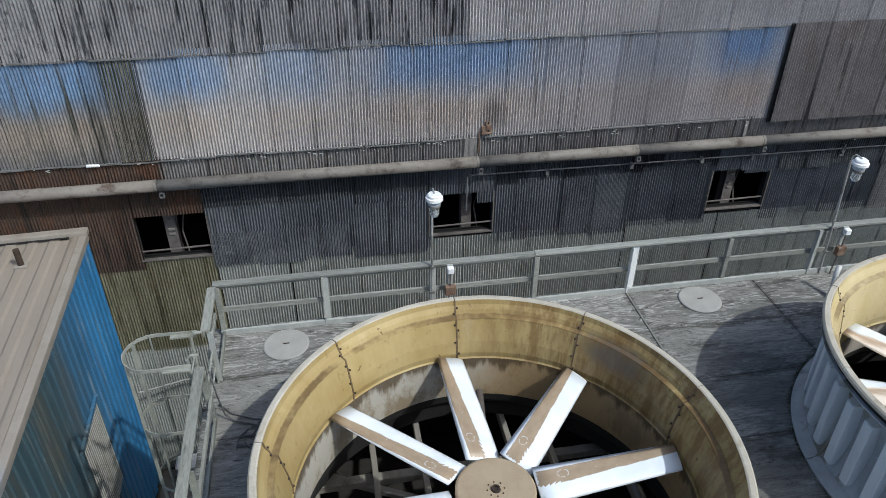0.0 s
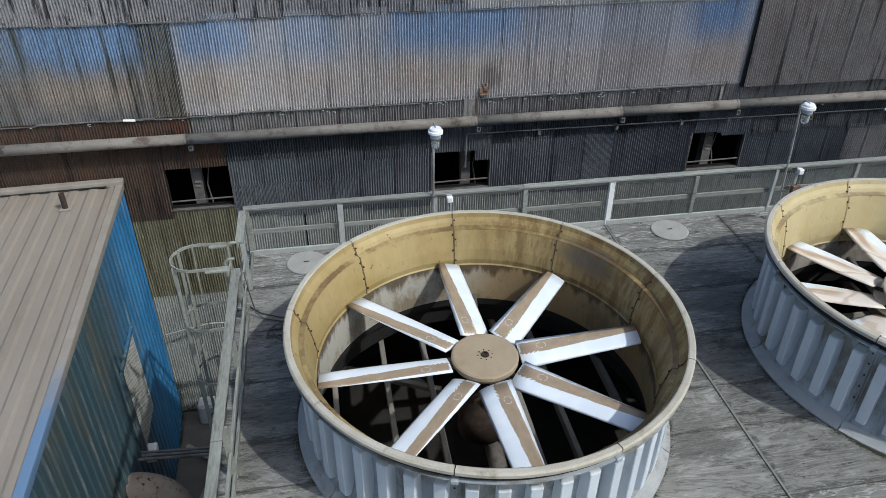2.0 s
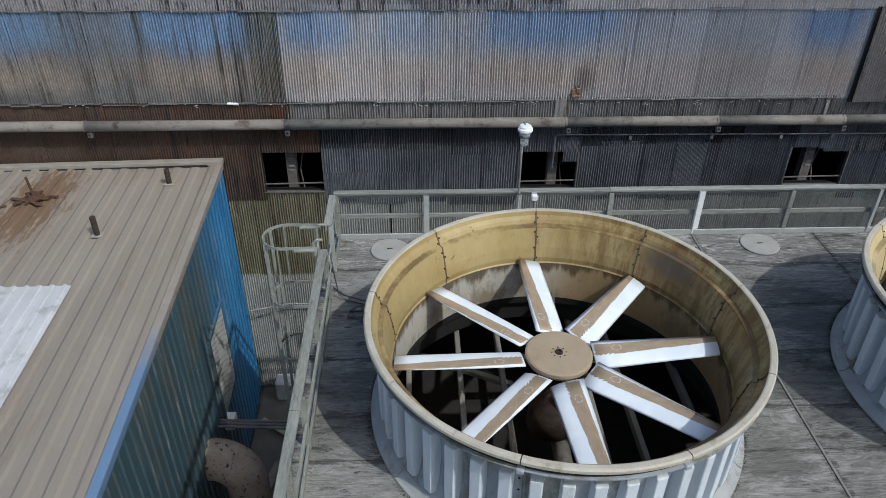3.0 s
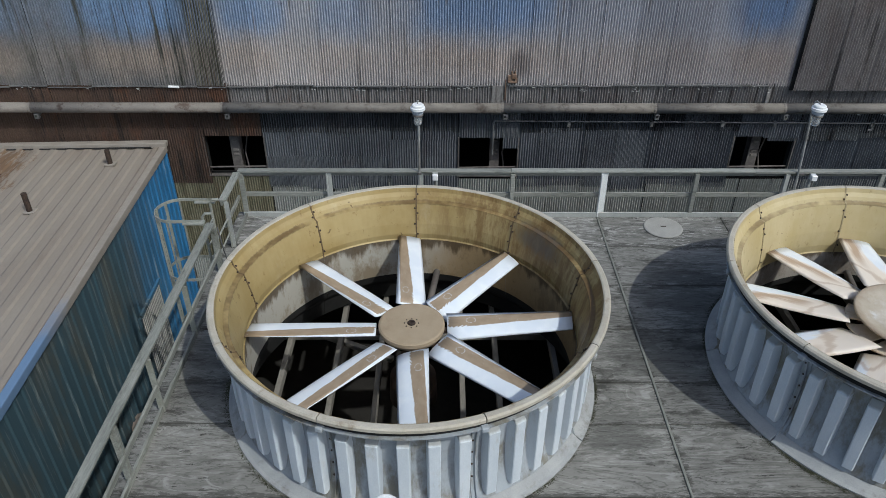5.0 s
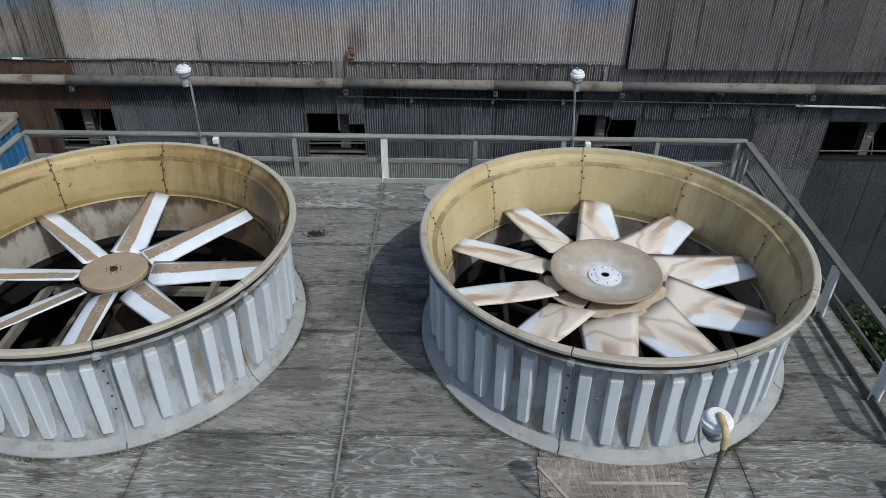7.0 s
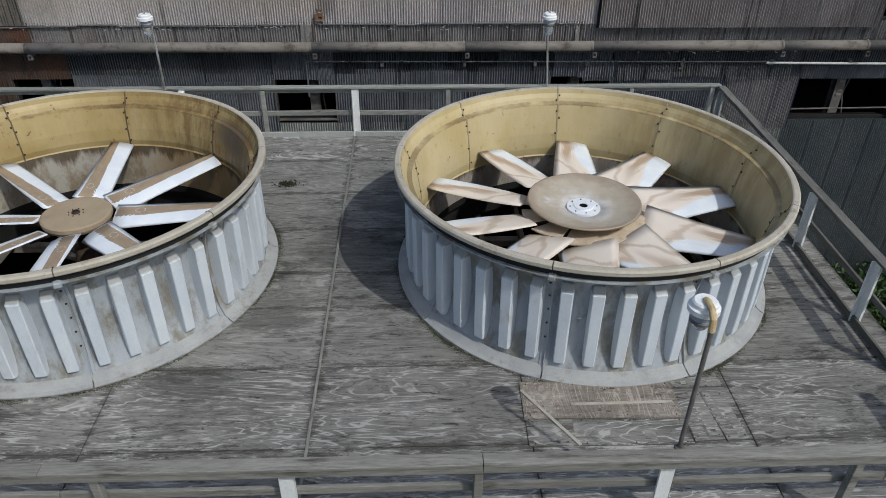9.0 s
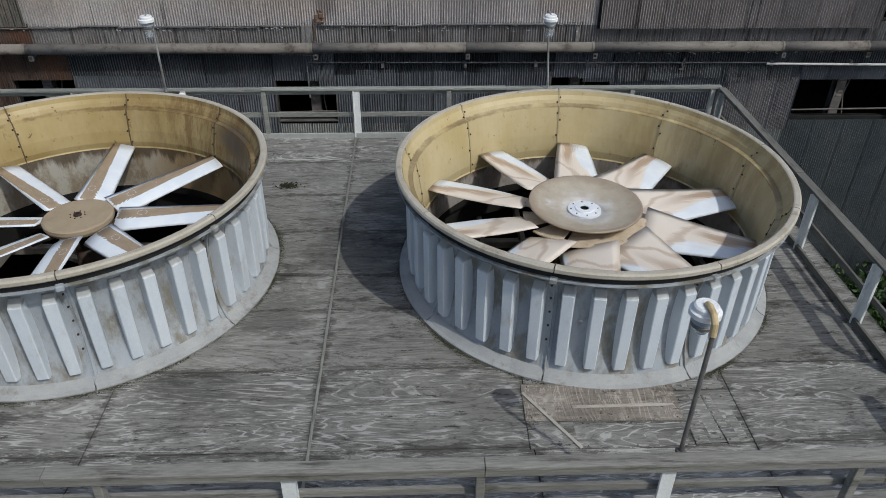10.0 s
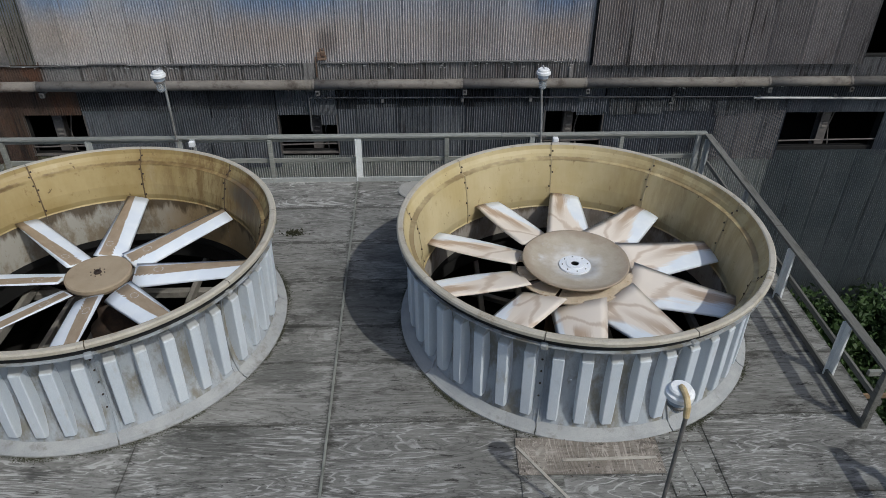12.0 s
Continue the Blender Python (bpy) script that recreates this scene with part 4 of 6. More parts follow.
# steel behind the openings
for xa, xb, za, zb in WINDOWS[:4]:
    cx = xa + (0.62 if 0 < xa < 5 else 0.45 if xb - xa < 2 else 0.5) * (xb - xa)
    col = empty("steel_column", (cx, WALL_Y + 0.42, -3.2), label="dusty steel column standing behind a wall opening", category="column", group="factory columns")
    part("flange", new_box(-0.13, 0.13, -0.14, -0.12, 0, 6), "steel_in", col)
    part("web", new_box(-0.012, 0.012, -0.12, 0.12, 0, 6), "steel_in", col)
    part("flange", new_box(-0.13, 0.13, 0.12, 0.14, 0, 6), "steel_in", col)
    for z in (1.55, 1.68, 1.95):
        part("cleat", new_box(-0.06, 0.08, -0.17, -0.14, z, z + 0.05), "pipe", col)
    b = bmesh.new()
    tube(b, [(0.3, -0.1, 1.0), (0.22, 0.0, 1.55), (0.36, 0.05, 2.2)], 0.02, 6)
    part("brace", b, "steel_in", col)
    rail = bmesh.new()
    tube(rail, [(xa - 0.1, WALL_Y + 0.02, za + 0.22), (xb + 0.1, WALL_Y + 0.02, za + 0.25)], 0.024, 8)
    tagged(obj("window_rail", rail, "steel_in"), "dull steel guard pipe across a wall opening", "pipe", "opening guard pipes")
    if xa < 15:
        fr = empty("window_trim", label="rough dark metal edging round a wall opening", category="trim", kind="structure")
        part("jamb", new_box(xa - 0.03, xa, WALL_Y - 0.05, WALL_Y + 0.06, za, zb), "steel_in", fr)
        part("jamb", new_box(xb, xb + 0.03, WALL_Y - 0.05, WALL_Y + 0.06, za, zb), "steel_in", fr)
        part("sill", new_box(xa - 0.03, xb + 0.03, WALL_Y - 0.06, WALL_Y + 0.06, za - 0.025, za), "steel_in", fr)

# long pipe, its joints and hangers
pipe = empty("wall_pipe", (0, 0, 0), label="long dirty grey pipe running along the wall", category="pipe")
joints = (-14, -9.2, -4.2, 3.09, 7.07, 10.44, 15.5, 17.8, 24)
for i, (xa, xb) in enumerate(zip(joints, joints[1:])):
    b = bmesh.new()
    tube(b, [(xa + 0.01, 15.39, -0.01), (xb - 0.01, 15.39, -0.01)], 0.135, 20)
    part("pipe_length", b, "pipe_rust" if xb < -4 else "pipe", pipe, smooth=True)
for x in joints[1:-1]:
    b = bmesh.new()
    tube(b, [(x - 0.03, 15.39, -0.01), (x + 0.03, 15.39, -0.01)], 0.144, 20)
    part("coupling", b, "pipe", pipe)
    b = bmesh.new()
    box(b, x + 0.06, x + 0.12, 15.33, WALL_Y, -0.26, -0.20)
    box(b, x + 0.03, x + 0.15, 15.33, 15.45, -0.32, -0.16, 0.015)
    part("hanger", b, "conduit", pipe, "small dark pipe hanger")
cd = empty("wall_conduit", label="thin dark conduit below the long pipe", category="conduit")
b = bmesh.new()
tube(b, [(2.90, 15.58, -1.44), (2.90, 15.58, -0.50), (2.94, 15.58, -0.46), (3.2, 15.58, -0.46), (15.4, 15.58, -0.52)], 0.022, 8)
part("conduit_run", b, "conduit", cd)
b = bmesh.new()
tube(b, [(15.3, 15.55, -0.54), (20, 15.55, -0.60), (24, 15.55, -0.64)], 0.035, 8)
part("conduit_run", b, "conduit_pale", cd, "paler conduit length")
for x in (4.9, 7.1, 9.0, 10.4, 13.0, 15.42, 17.6):
    part("clip", new_box(x - 0.03, x + 0.05, 15.53, WALL_Y - 0.02, -0.60, -0.46), "conduit", cd)
b = bmesh.new()
box(b, 13.0, 13.04, 15.53, 15.68, -0.68, -0.39)
box(b, 12.92, 13.04, 15.53, 15.55, -0.70, -0.66)
tagged(obj("wall_hook", b, "conduit"), "small grey steel hook on the dark wall", "hook")

# ---- the deck ----
frame_bm = bmesh.new()
x0, x1, y0, y1 = DECK
for y in (y0 + 0.06, y1 - 0.06):
    box(frame_bm, x0, x1, y - 0.05, y + 0.05, -0.32, -0.03)
for x in (x0 + 0.06, 4.60, x1 - 0.06):
    box(frame_bm, x - 0.05, x + 0.05, y0 + 0.12, y1 - 0.12, -0.32, -0.03)
deck = tagged(obj("floor_deck", frame_bm, "beam"), "weathered grey plywood roof deck of a cooling tower", "deck", kind="structure")
TOWER = (("wall_tower_west", x0 + 0.05, x0 + 0.2, y0 + 0.05, y1 - 0.05), ("wall_tower_east", x1 - 0.2, x1 - 0.05, y0 + 0.05, y1 - 0.05),
         ("wall_tower_south", x0 + 0.2, x1 - 0.2, y0 + 0.05, y0 + 0.2), ("wall_tower_north", x0 + 0.2, x1 - 0.2, y1 - 0.2, y1 - 0.05))
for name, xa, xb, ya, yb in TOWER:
    tagged(obj(name, new_box(xa, xb, ya, yb, GROUND, -0.33), "plenum"), "near-black timber casing below the deck", "wall", kind="structure")
tagged(obj("floor_plenum", new_box(x0 + 0.2, x1 - 0.2, y0 + 0.2, y1 - 0.2, -3.2, -3.0), "plenum"), "near-black floor under the fans, pit shade put into its colour", "floor", kind="structure")

# ---- guard rails ----
def board(parent, name, a, b, w, h, mat, label=""):
    bb = bmesh.new()
    beam_between(bb, a, b, w, h)
    es = list(bb.edges)
    bmesh.ops.bevel(bb, geom=es, offset=min(w, h) * 0.09, segments=1, affect="EDGES")
    return part(name, bb, mat, parent, label)


def guardrail(label, a, b, posts, breaks, mat, toe=True, mid_in=0.0, mid_up=0.45, toe_mat="frp", post_mat="frp"):
    """A rail from a to b on plan; posts: (distance, kind); breaks: distances at which boards butt."""
    a, b = Vector((*a, 0)), Vector((*b, 0))
    d = (b - a).normalized()
    side = Vector((d.y, -d.x, 0))
    length = (b - a).length
    g = empty("guardrail", a, label=label, category="guardrail", group="deck guardrails")
    cuts = [0.0, *breaks, length]
    up = Vector((0, 0, 1))
    for i, (u, v) in enumerate(zip(cuts, cuts[1:])):
        p, q = d * (u + 0.003), d * (v - 0.003)
        dz = rnd.uniform(-0.006, 0.006)
        board(g, "top_rail", p + up * (0.98 + dz), q + up * (0.98 + dz), 0.135, 0.04, mat)
        board(g, "ledger", p + up * 0.912 + side * 0.03, q + up * 0.912 + side * 0.03, 0.04, 0.09, mat)
        board(g, "mid_rail", p + up * mid_up + side * (0.03 + mid_in), q + up * mid_up + side * (0.03 + mid_in), 0.04, 0.09, mat)
        if toe:
            board(g, "toe_board", p + up * 0.03 + side * -0.06, q + up * 0.03 + side * -0.06, 0.04, 0.13, toe_mat, "toe board along the deck edge")
    for s, kind in posts:
        p = d * s
        if kind == "t":
            board(g, "post", p + up * -0.2 - side * 0.03, p + up * 0.94 - side * 0.03, 0.085, 0.085, mat)
        else:
            w = 0.13 if kind == "w" else 0.10
            pb = bmesh.new()
            beam_between(pb, p + up * -0.2 - side * 0.03, p + up * 0.95 - side * 0.03, w if abs(d.x) > 0.5 else 0.03, 0.03 if abs(d.x) > 0.5 else w, (0, 1, 0))
            beam_between(pb, p + up * -0.2 - side * 0.06 + d * (w / 2 - 0.012), p + up * 0.95 - side * 0.06 + d * (w / 2 - 0.012), 0.022 if abs(d.x) > 0.5 else 0.07, 0.07 if abs(d.x) > 0.5 else 0.022, (0, 1, 0))
            part("post", pb, "frp_white" if kind == "w" else post_mat, g, "pale fibreglass angle post")
    return g


guardrail("weathered grey timber guardrail on the wall side of the deck", (11.72, 9.99), (-2.38, 9.99),
          [(0.03, "t"), (0.17, "f"), (1.75, "t"), (3.57, "f"), (5.30, "t"), (7.07, "w"), (8.83, "t"), (10.60, "f"), (12.36, "f"), (14.05, "t")], [4.2, 8.86], "timber")
guardrail("green-grey timber guardrail on the shed side of the deck", (-2.38, 8.06), (-2.38, 1.1),
          [(0.04, "t"), (1.7, "f"), (3.3, "f"), (4.5, "t"), (5.9, "f")], [3.6], "timber_side", toe_mat="timber_side", mid_in=-0.10, post_mat="cage")
guardrail("short timber guardrail piece beside the caged ladder", (-2.38, 9.90), (-2.38, 8.84), [(1.02, "f")], [], "timber_side", toe_mat="timber_side")
guardrail("weathered timber guardrail on the open side of the deck", (11.60, 3.0), (11.70, 9.90),
          [(0.04, "t"), (0.98, "w"), (2.75, "w"), (4.6, "f"), (6.7, "f")], [3.4], "timber_east", toe_mat="timber_east")
guardrail("short timber guardrail piece beside the stair gap", (11.59, 1.08), (11.59, 2.1), [(0.95, "t")], [], "timber_east", toe_mat="timber_east")
guardrail("bleached timber guardrail along the outer edge of the deck", (-2.38, 1.02), (11.66, 1.02),
          [(0.04, "t"), (1.75, "f"), (3.50, "t"), (5.31, "t"), (6.99, "w"), (8.72, "t"), (10.45, "w"), (12.22, "t"), (13.9, "f")], [4.9, 8.75, 12.6], "timber_front", toe=False, mid_in=-0.145, mid_up=0.50)

# ---- fan stacks ----
OUT = ((2.50, 0.0), (2.50, 0.03), (2.455, 0.13), (2.40, 0.26), (2.358, 0.45), (2.338, 0.75), (2.352, 1.05), (2.395, 1.28), (2.43, 1.37), (2.43, 1.42))


def inside(low):
    """The bell inside, from the rim down to the crease at height low."""
    span = 1.41 - low
    return [(2.555, 1.645), (2.54, 1.58), (2.50, 1.52), (2.475, 1.462), (2.468, 1.452), (2.41, 1.44), (2.372, 1.43 - 0.25 * span), (2.33, 1.43 - 0.55 * span), (2.305, 1.43 - 0.85 * span), (2.312, low + 0.025), (2.296, low)]


def shell_radius(z):
    for (ra, za), (rb, zb) in zip(OUT, OUT[1:]):
        if za <= z <= zb:
            return ra + (rb - ra) * (z - za) / max(zb - za, 1e-6)
    return OUT[-1][0]


def outer_panel(s):
    """One ninth of the concave shell wall."""
    zs = [0.0, 0.03, 0.10, 0.16, 0.22, 0.30, 0.42, 0.58, 0.75, 0.92, 1.08, 1.2, 1.28, 1.34, 1.38]
    return lathe(bmesh.new(), [(s * shell_radius(z), z) for z in zs], 16, -19.85, 19.85)


def shell_rib(s):
    """A straight moulded rib that stands off the concave wall, with a slanted cap and a foot that runs out on the flare."""
    b = bmesh.new()
    rows = ((0.165, 2.465, 1.2), (0.20, 2.505, 1.45), (0.5, 2.513, 1.5), (0.9, 2.513, 1.55), (1.215, 2.516, 1.6), (1.30, 2.43, 1.5))
    prev = None
    for z, r, half in rows:
        base = shell_radius(z) - 0.012
        wide = half + 0.30
        ring = [b.verts.new((s * q * math.cos(radians(a)), s * q * math.sin(radians(a)), z))
                for q, a in ((base, -wide), (r - 0.010, -half - 0.06), (r, -half + 0.18), (r, half - 0.18), (r - 0.010, half + 0.06), (base, wide))]
        if prev:
            for i in range(5):
                b.faces.new((prev[i], prev[i + 1], ring[i + 1], ring[i]))
        else:
            b.faces.new(ring)
        prev = ring
    b.faces.new(prev[::-1])
    return b


def fan_stack(cx, cy, s, turn, resin_mat, liner_mat, joint_mat, label, low, tall):
    IN = inside(low)
    st = empty("fan_stack", (cx, cy, 0), label=label, category="fan stack", group="fan stacks")
    st.scale.z = tall
    first = {}

    made = {}

    def nine(name, build, mat, offset=0.0, lab="", smooth=False):
        for k in range(9):
            if k == 0:
                ob = part(name, build(), mat, st, lab, smooth)
                first[name] = ob
            else:
                ob = shared(name, first[name].data, st)
                if lab:
                    ob["label"] = lab
            ob.matrix_basis = pose(0, 0, 0, 0, 0, 70 + turn + offset + 40 * k)
            made.setdefault(name, []).append(ob)
    nine("outer_panel", lambda: outer_panel(s), "shell", 0, "", True)
    rib = None
    for panel in made["outer_panel"]:
        for k in range(5):
            if rib is None:
                rib = part("rib", shell_rib(s), "rib", panel)
            else:
                rib = shared("rib", rib.data, panel)
            rib.matrix_basis = pose(0, 0, 0, 0, 0, -16 + 8 * k)
    nine("skirt", lambda: lathe(bmesh.new(), [(2.63 * s, 0.004), (2.63 * s, 0.02), (2.58 * s, 0.035), (2.475 * s, 0.105), (2.47 * s, 0.09), (2.46 * s, 0.004)], 10, -19.8, 19.8, close=True), "skirt", 0, "grey flared base skirt")
    nine("collar", lambda: lathe(bmesh.new(), [(2.43 * s, 1.355), (2.465 * s, 1.365), (2.59 * s, 1.45), (2.625 * s, 1.468), (2.625 * s, 1.484), (2.52 * s, 1.48)], 14, -19.7, 19.7, close=True), "shell", 0, "smooth collar band under the rim")
    # solid black ring in place of the shaded gap below the rim
    nine("gasket", lambda: lathe(bmesh.new(), [(2.53 * s, 1.483), (2.582 * s, 1.485), (2.582 * s, 1.575), (2.562 * s, 1.575)], 14, -19.95, 19.95, close=True), "black", 0, "black ring standing in for the shaded gap under the rim")
    nine("rim", lambda: lathe(bmesh.new(), [(2.558 * s, 1.575), (2.632 * s, 1.575), (2.652 * s, 1.595), (2.652 * s, 1.635), (2.632 * s, 1.655), (2.576 * s, 1.655), (2.558 * s, 1.645)], 16, -19.85, 19.85, close=True), "rim", 0, "cream rounded rim segment")
    nine("inner_panel", lambda: lathe(bmesh.new(), [(r * s, z) for r, z in IN], 20, -19.8, 19.8), resin_mat, 0, "honey-coloured resin inside")
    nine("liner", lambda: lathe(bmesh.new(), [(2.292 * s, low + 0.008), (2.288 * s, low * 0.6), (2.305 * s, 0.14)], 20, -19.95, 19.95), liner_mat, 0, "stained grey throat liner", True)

    def inner_joint():
        b = bmesh.new()
        prev = None
        for r, z in IN:
            ring = [b.verts.new(((r * s - o) * math.cos(a), (r * s - o) * math.sin(a), z)) for o, a in ((0.0, -0.0042), (0.010, -0.0042), (0.010, 0.0042), (0.0, 0.0042))]
            if prev:
                for i in range(3):
                    b.faces.new((prev[i], prev[i + 1], ring[i + 1], ring[i]))
            prev = ring
        return b
    # curb painted near-black so that the pit reads as deep shade
    nine("curb", lambda: lathe(bmesh.new(), [(2.306 * s, 0.14), (2.33 * s, 0.0), (2.45 * s, -0.15), (2.5 * s, -0.45)], 16, -19.95, 19.95), "shade_black", 0, "curb below the liner, painted near-black as shade")
    nine("inner_joint", inner_joint, joint_mat, 20, "bolted inside joint")

    def outer_joint():
        b = bmesh.new()
        prev = None
        for r, z in OUT[1:]:
            ring = [b.verts.new((s * (r + o) * math.cos(t), s * (r + o) * math.sin(t), z)) for o, t in ((-0.005, -0.024), (0.016, -0.023), (0.016, -0.003), (0.05, -0.002), (0.05, 0.003), (0.016, 0.004), (0.016, 0.018), (-0.005, 0.019))]
            if prev:
                for i in range(7):
                    b.faces.new((prev[i], prev[i + 1], ring[i + 1], ring[i]))
            prev = ring
        b.faces.new(prev)
        return b
    nine("outer_joint", outer_joint, "shell", 20, "raised outer joint flange")
    bb = bmesh.new()
    bmesh.ops.create_cone(bb, cap_ends=True, segments=6, radius1=0.016, radius2=0.012, depth=0.02)
    bolt_me = bpy.data.meshes.new("bolt")
    bb.to_mesh(bolt_me)
    bb.free()
    bolt_me.materials.append(M["iron"])
    spots = [(2.52, 1.55), (2.485, 1.485)] + IN[6:9] + [((IN[5][0] + IN[6][0]) / 2, (IN[5][1] + IN[6][1]) / 2)]
    for inner, outer in zip(made["inner_joint"], made["outer_joint"]):
        for j, (r, z) in enumerate(spots):
            da = 0.010 * (1 if j % 2 else -1)
            shared("bolt", bolt_me, inner, Matrix.Translation(((r * s - 0.010) * math.cos(da), (r * s - 0.010) * math.sin(da), z)) @ Euler((0, radians(-90), 0)).to_matrix().to_4x4())
        for z in (0.45, 0.65, 0.85, 1.05, 1.25):
            shared("bolt", bolt_me, outer, Matrix.Translation(((shell_radius(z) + 0.018) * s, -0.033, z)) @ Euler((0, radians(90), 0)).to_matrix().to_4x4())
    clip_bm = bmesh.new()
    box(clip_bm, 2.54 * s, 2.645 * s, -0.045, 0.045, 1.43, 1.50, 0.012)
    clip = part("clamp", clip_bm, "shell", st, "small bolted rim clamp")
    for k in range(9):
        if k:
            clip = shared("clamp", clip.data, st)
        clip.matrix_basis = pose(0, 0, 0, 0, 0, 90 + turn + 40 * k)
    return st


fan_stack(*STACKS[0], "resin_1", "liner_1", "joint_1", "ribbed pale blue fibreglass fan stack with a brown-stained honey inside", 0.82, 1.021)
fan_stack(*STACKS[1], "resin_2", "liner_2", "joint_2", "ribbed pale blue fibreglass fan stack with a clean cream inside", 0.58, 1.021)


# ---- fans ----
def blade_mesh(r0, r1, c0, c1, p0, p1, thick, droop=0.0, stations=9, tip_cut=0.0):
    """A twisted aerofoil along x; chord along y; the +y edge is the higher one."""
    b = bmesh.new()
    sec = [(0.5, 0.0), (0.35, 0.45), (0.1, 0.85), (-0.2, 1.0), (-0.42, 0.6), (-0.5, 0.0), (-0.42, -0.4), (-0.15, -0.55), (0.15, -0.45), (0.38, -0.2)]
    rings = []
    for i in range(stations):
        t = i / (stations - 1)
        c = c0 + (c1 - c0) * t
        p = radians(p0 + (p1 - p0) * (1 - (1 - t) ** 2))
        ring = []
        for u, v in sec:
            y, z = u * c, v * thick * (1 - 0.5 * t) / 2
            x = r0 + (r1 - r0) * t - tip_cut * t * (0.5 - u) * 0.5
            ring.append(b.verts.new((x, y * math.cos(p) - z * math.sin(p), y * math.sin(p) + z * math.cos(p) + droop * t)))
        rings.append(ring)
    for u, v in zip(rings, rings[1:]):
        for k in range(len(sec)):
            j = (k + 1) % len(sec)
            b.faces.new((u[k], v[k], v[j], u[j]))
    b.faces.new(rings[0])
    b.faces.new(rings[-1][::-1])
    return b


def fan(cx, cy, z, label, n, turn, blade_bm, blade_mat, hub_build):
    f = empty("fan", (cx, cy, z), label=label, category="fan", group="cooling tower fans")
    bl = part("blade", blade_bm, blade_mat, f, "", True)
    root_bm = bmesh.new()
    tube(root_bm, [(0.2, 0, -0.06), (0.68, 0, -0.04)], 0.045, 10)
    shank = part("blade_shank", root_bm, "iron", f, "dark round blade shank")
    for k in range(n):
        if k:
            bl, shank = shared("blade", bl.data, f), shared("blade_shank", shank.data, f)
        bl.matrix_basis = pose(0, 0, rnd.uniform(-0.01, 0.01), rnd.uniform(-1.5, 1.5), 0, turn + 360 / n * k)
        shank.matrix_basis = pose(0, 0, 0, 0, 0, turn + 360 / n * k)
    hub_build(f)
    b = bmesh.new()
    tube(b, [(0, 0, -0.9), (0, 0, -0.08)], 0.09, 12)
    part("shaft", b, "iron", f, "dark fan shaft")
    return f


def hub_flat(f):
    disc = part("hub_disc", lathe(bmesh.new(), [(0.0, 0.10), (0.44, 0.10), (0.465, 0.085), (0.465, 0.03), (0.44, -0.02), (0.0, -0.02)], 48), "hub_dust", f, "flat hub disc under tan dust", False)
    part("hub_boss", lathe(bmesh.new(), [(0.0, 0.102), (0.03, 0.102), (0.03, 0.125), (0.05, 0.125), (0.058, 0.10)], 24), "iron", f, "dark centre boss")
    b = bmesh.new()
    bmesh.ops.create_cone(b, cap_ends=True, segments=6, radius1=0.010, radius2=0.008, depth=0.015)
    bolt = part("hub_bolt", b, "iron", disc)
    for k in range(8):
        if k:
            bolt = shared("hub_bolt", bolt.data, disc)
        a = math.pi / 4 * k
        bolt.location = (0.10 * math.cos(a), 0.10 * math.sin(a), 0.104)


def hub_dish(f):
    part("seal_dish", lathe(bmesh.new(), [(0.20, 0.085), (0.40, 0.105), (0.62, 0.16), (0.765, 0.222), (0.79, 0.225), (0.795, 0.202), (0.765, 0.192), (0.6, 0.125), (0.2, 0.06)], 56, close=True), "dish", f, "wide shallow hub dish under brown dust", True)
    disc = part("hub_plate", lathe(bmesh.new(), [(0.06, 0.06), (0.06, 0.135), (0.13, 0.135), (0.14, 0.12), (0.235, 0.115), (0.235, 0.06)], 40), "hub_white", f, "white round hub plate")
    b = bmesh.new()
    bmesh.ops.create_cone(b, cap_ends=True, segments=6, radius1=0.010, radius2=0.008, depth=0.02)
    bolt = part("hub_bolt", b, "iron", disc)
    for k in range(8):
        if k:
            bolt = shared("hub_bolt", bolt.data, disc)
        a = math.pi / 4 * k
        bolt.location = (0.19 * math.cos(a), 0.19 * math.sin(a), 0.12)
    plate_bm = lathe(bmesh.new(), [(0.48, 0.012), (0.48, 0.03), (0.86, 0.03), (0.86, 0.012)], 4, -17, 17, close=True)
    plate = part("root_plate", plate_bm, "root_dust", f, "cream dusty plate at the blade root")
    for k in range(10):
        if k:
            plate = shared("root_plate", plate.data, f)
        plate.matrix_basis = pose(0, 0, 0, 0, 0, 11.5 - 5 + 36 * k) @ pose(0, 0, 0, 9, 0, 0)
    part("hub_bore", lathe(bmesh.new(), [(0.0, 0.08), (0.058, 0.08), (0.058, 0.125)], 20), "black", f, "black centre bore")
    part("hub_drum", lathe(bmesh.new(), [(0.0, 0.08), (0.5, 0.08), (0.5, -0.2), (0.0, -0.2)], 32), "iron", f, "dark drum under the dish")


fan(1.11, 5.50, 0.83, "eight-bladed white fan with tan dust on blades and hub", 8, 2.8,
    blade_mesh(0.50, 2.30, 0.47, 0.36, 17, 9, 0.07, droop=0.06, tip_cut=0.1), "blade_1", hub_flat)
fan(8.155, 5.50, 0.82, "ten-bladed white fan swirled with brown dust", 10, 11.5,
    blade_mesh(0.82, 2.33, 0.82, 0.50, 20, 8, 0.06, droop=0.0), "blade_2", hub_dish)

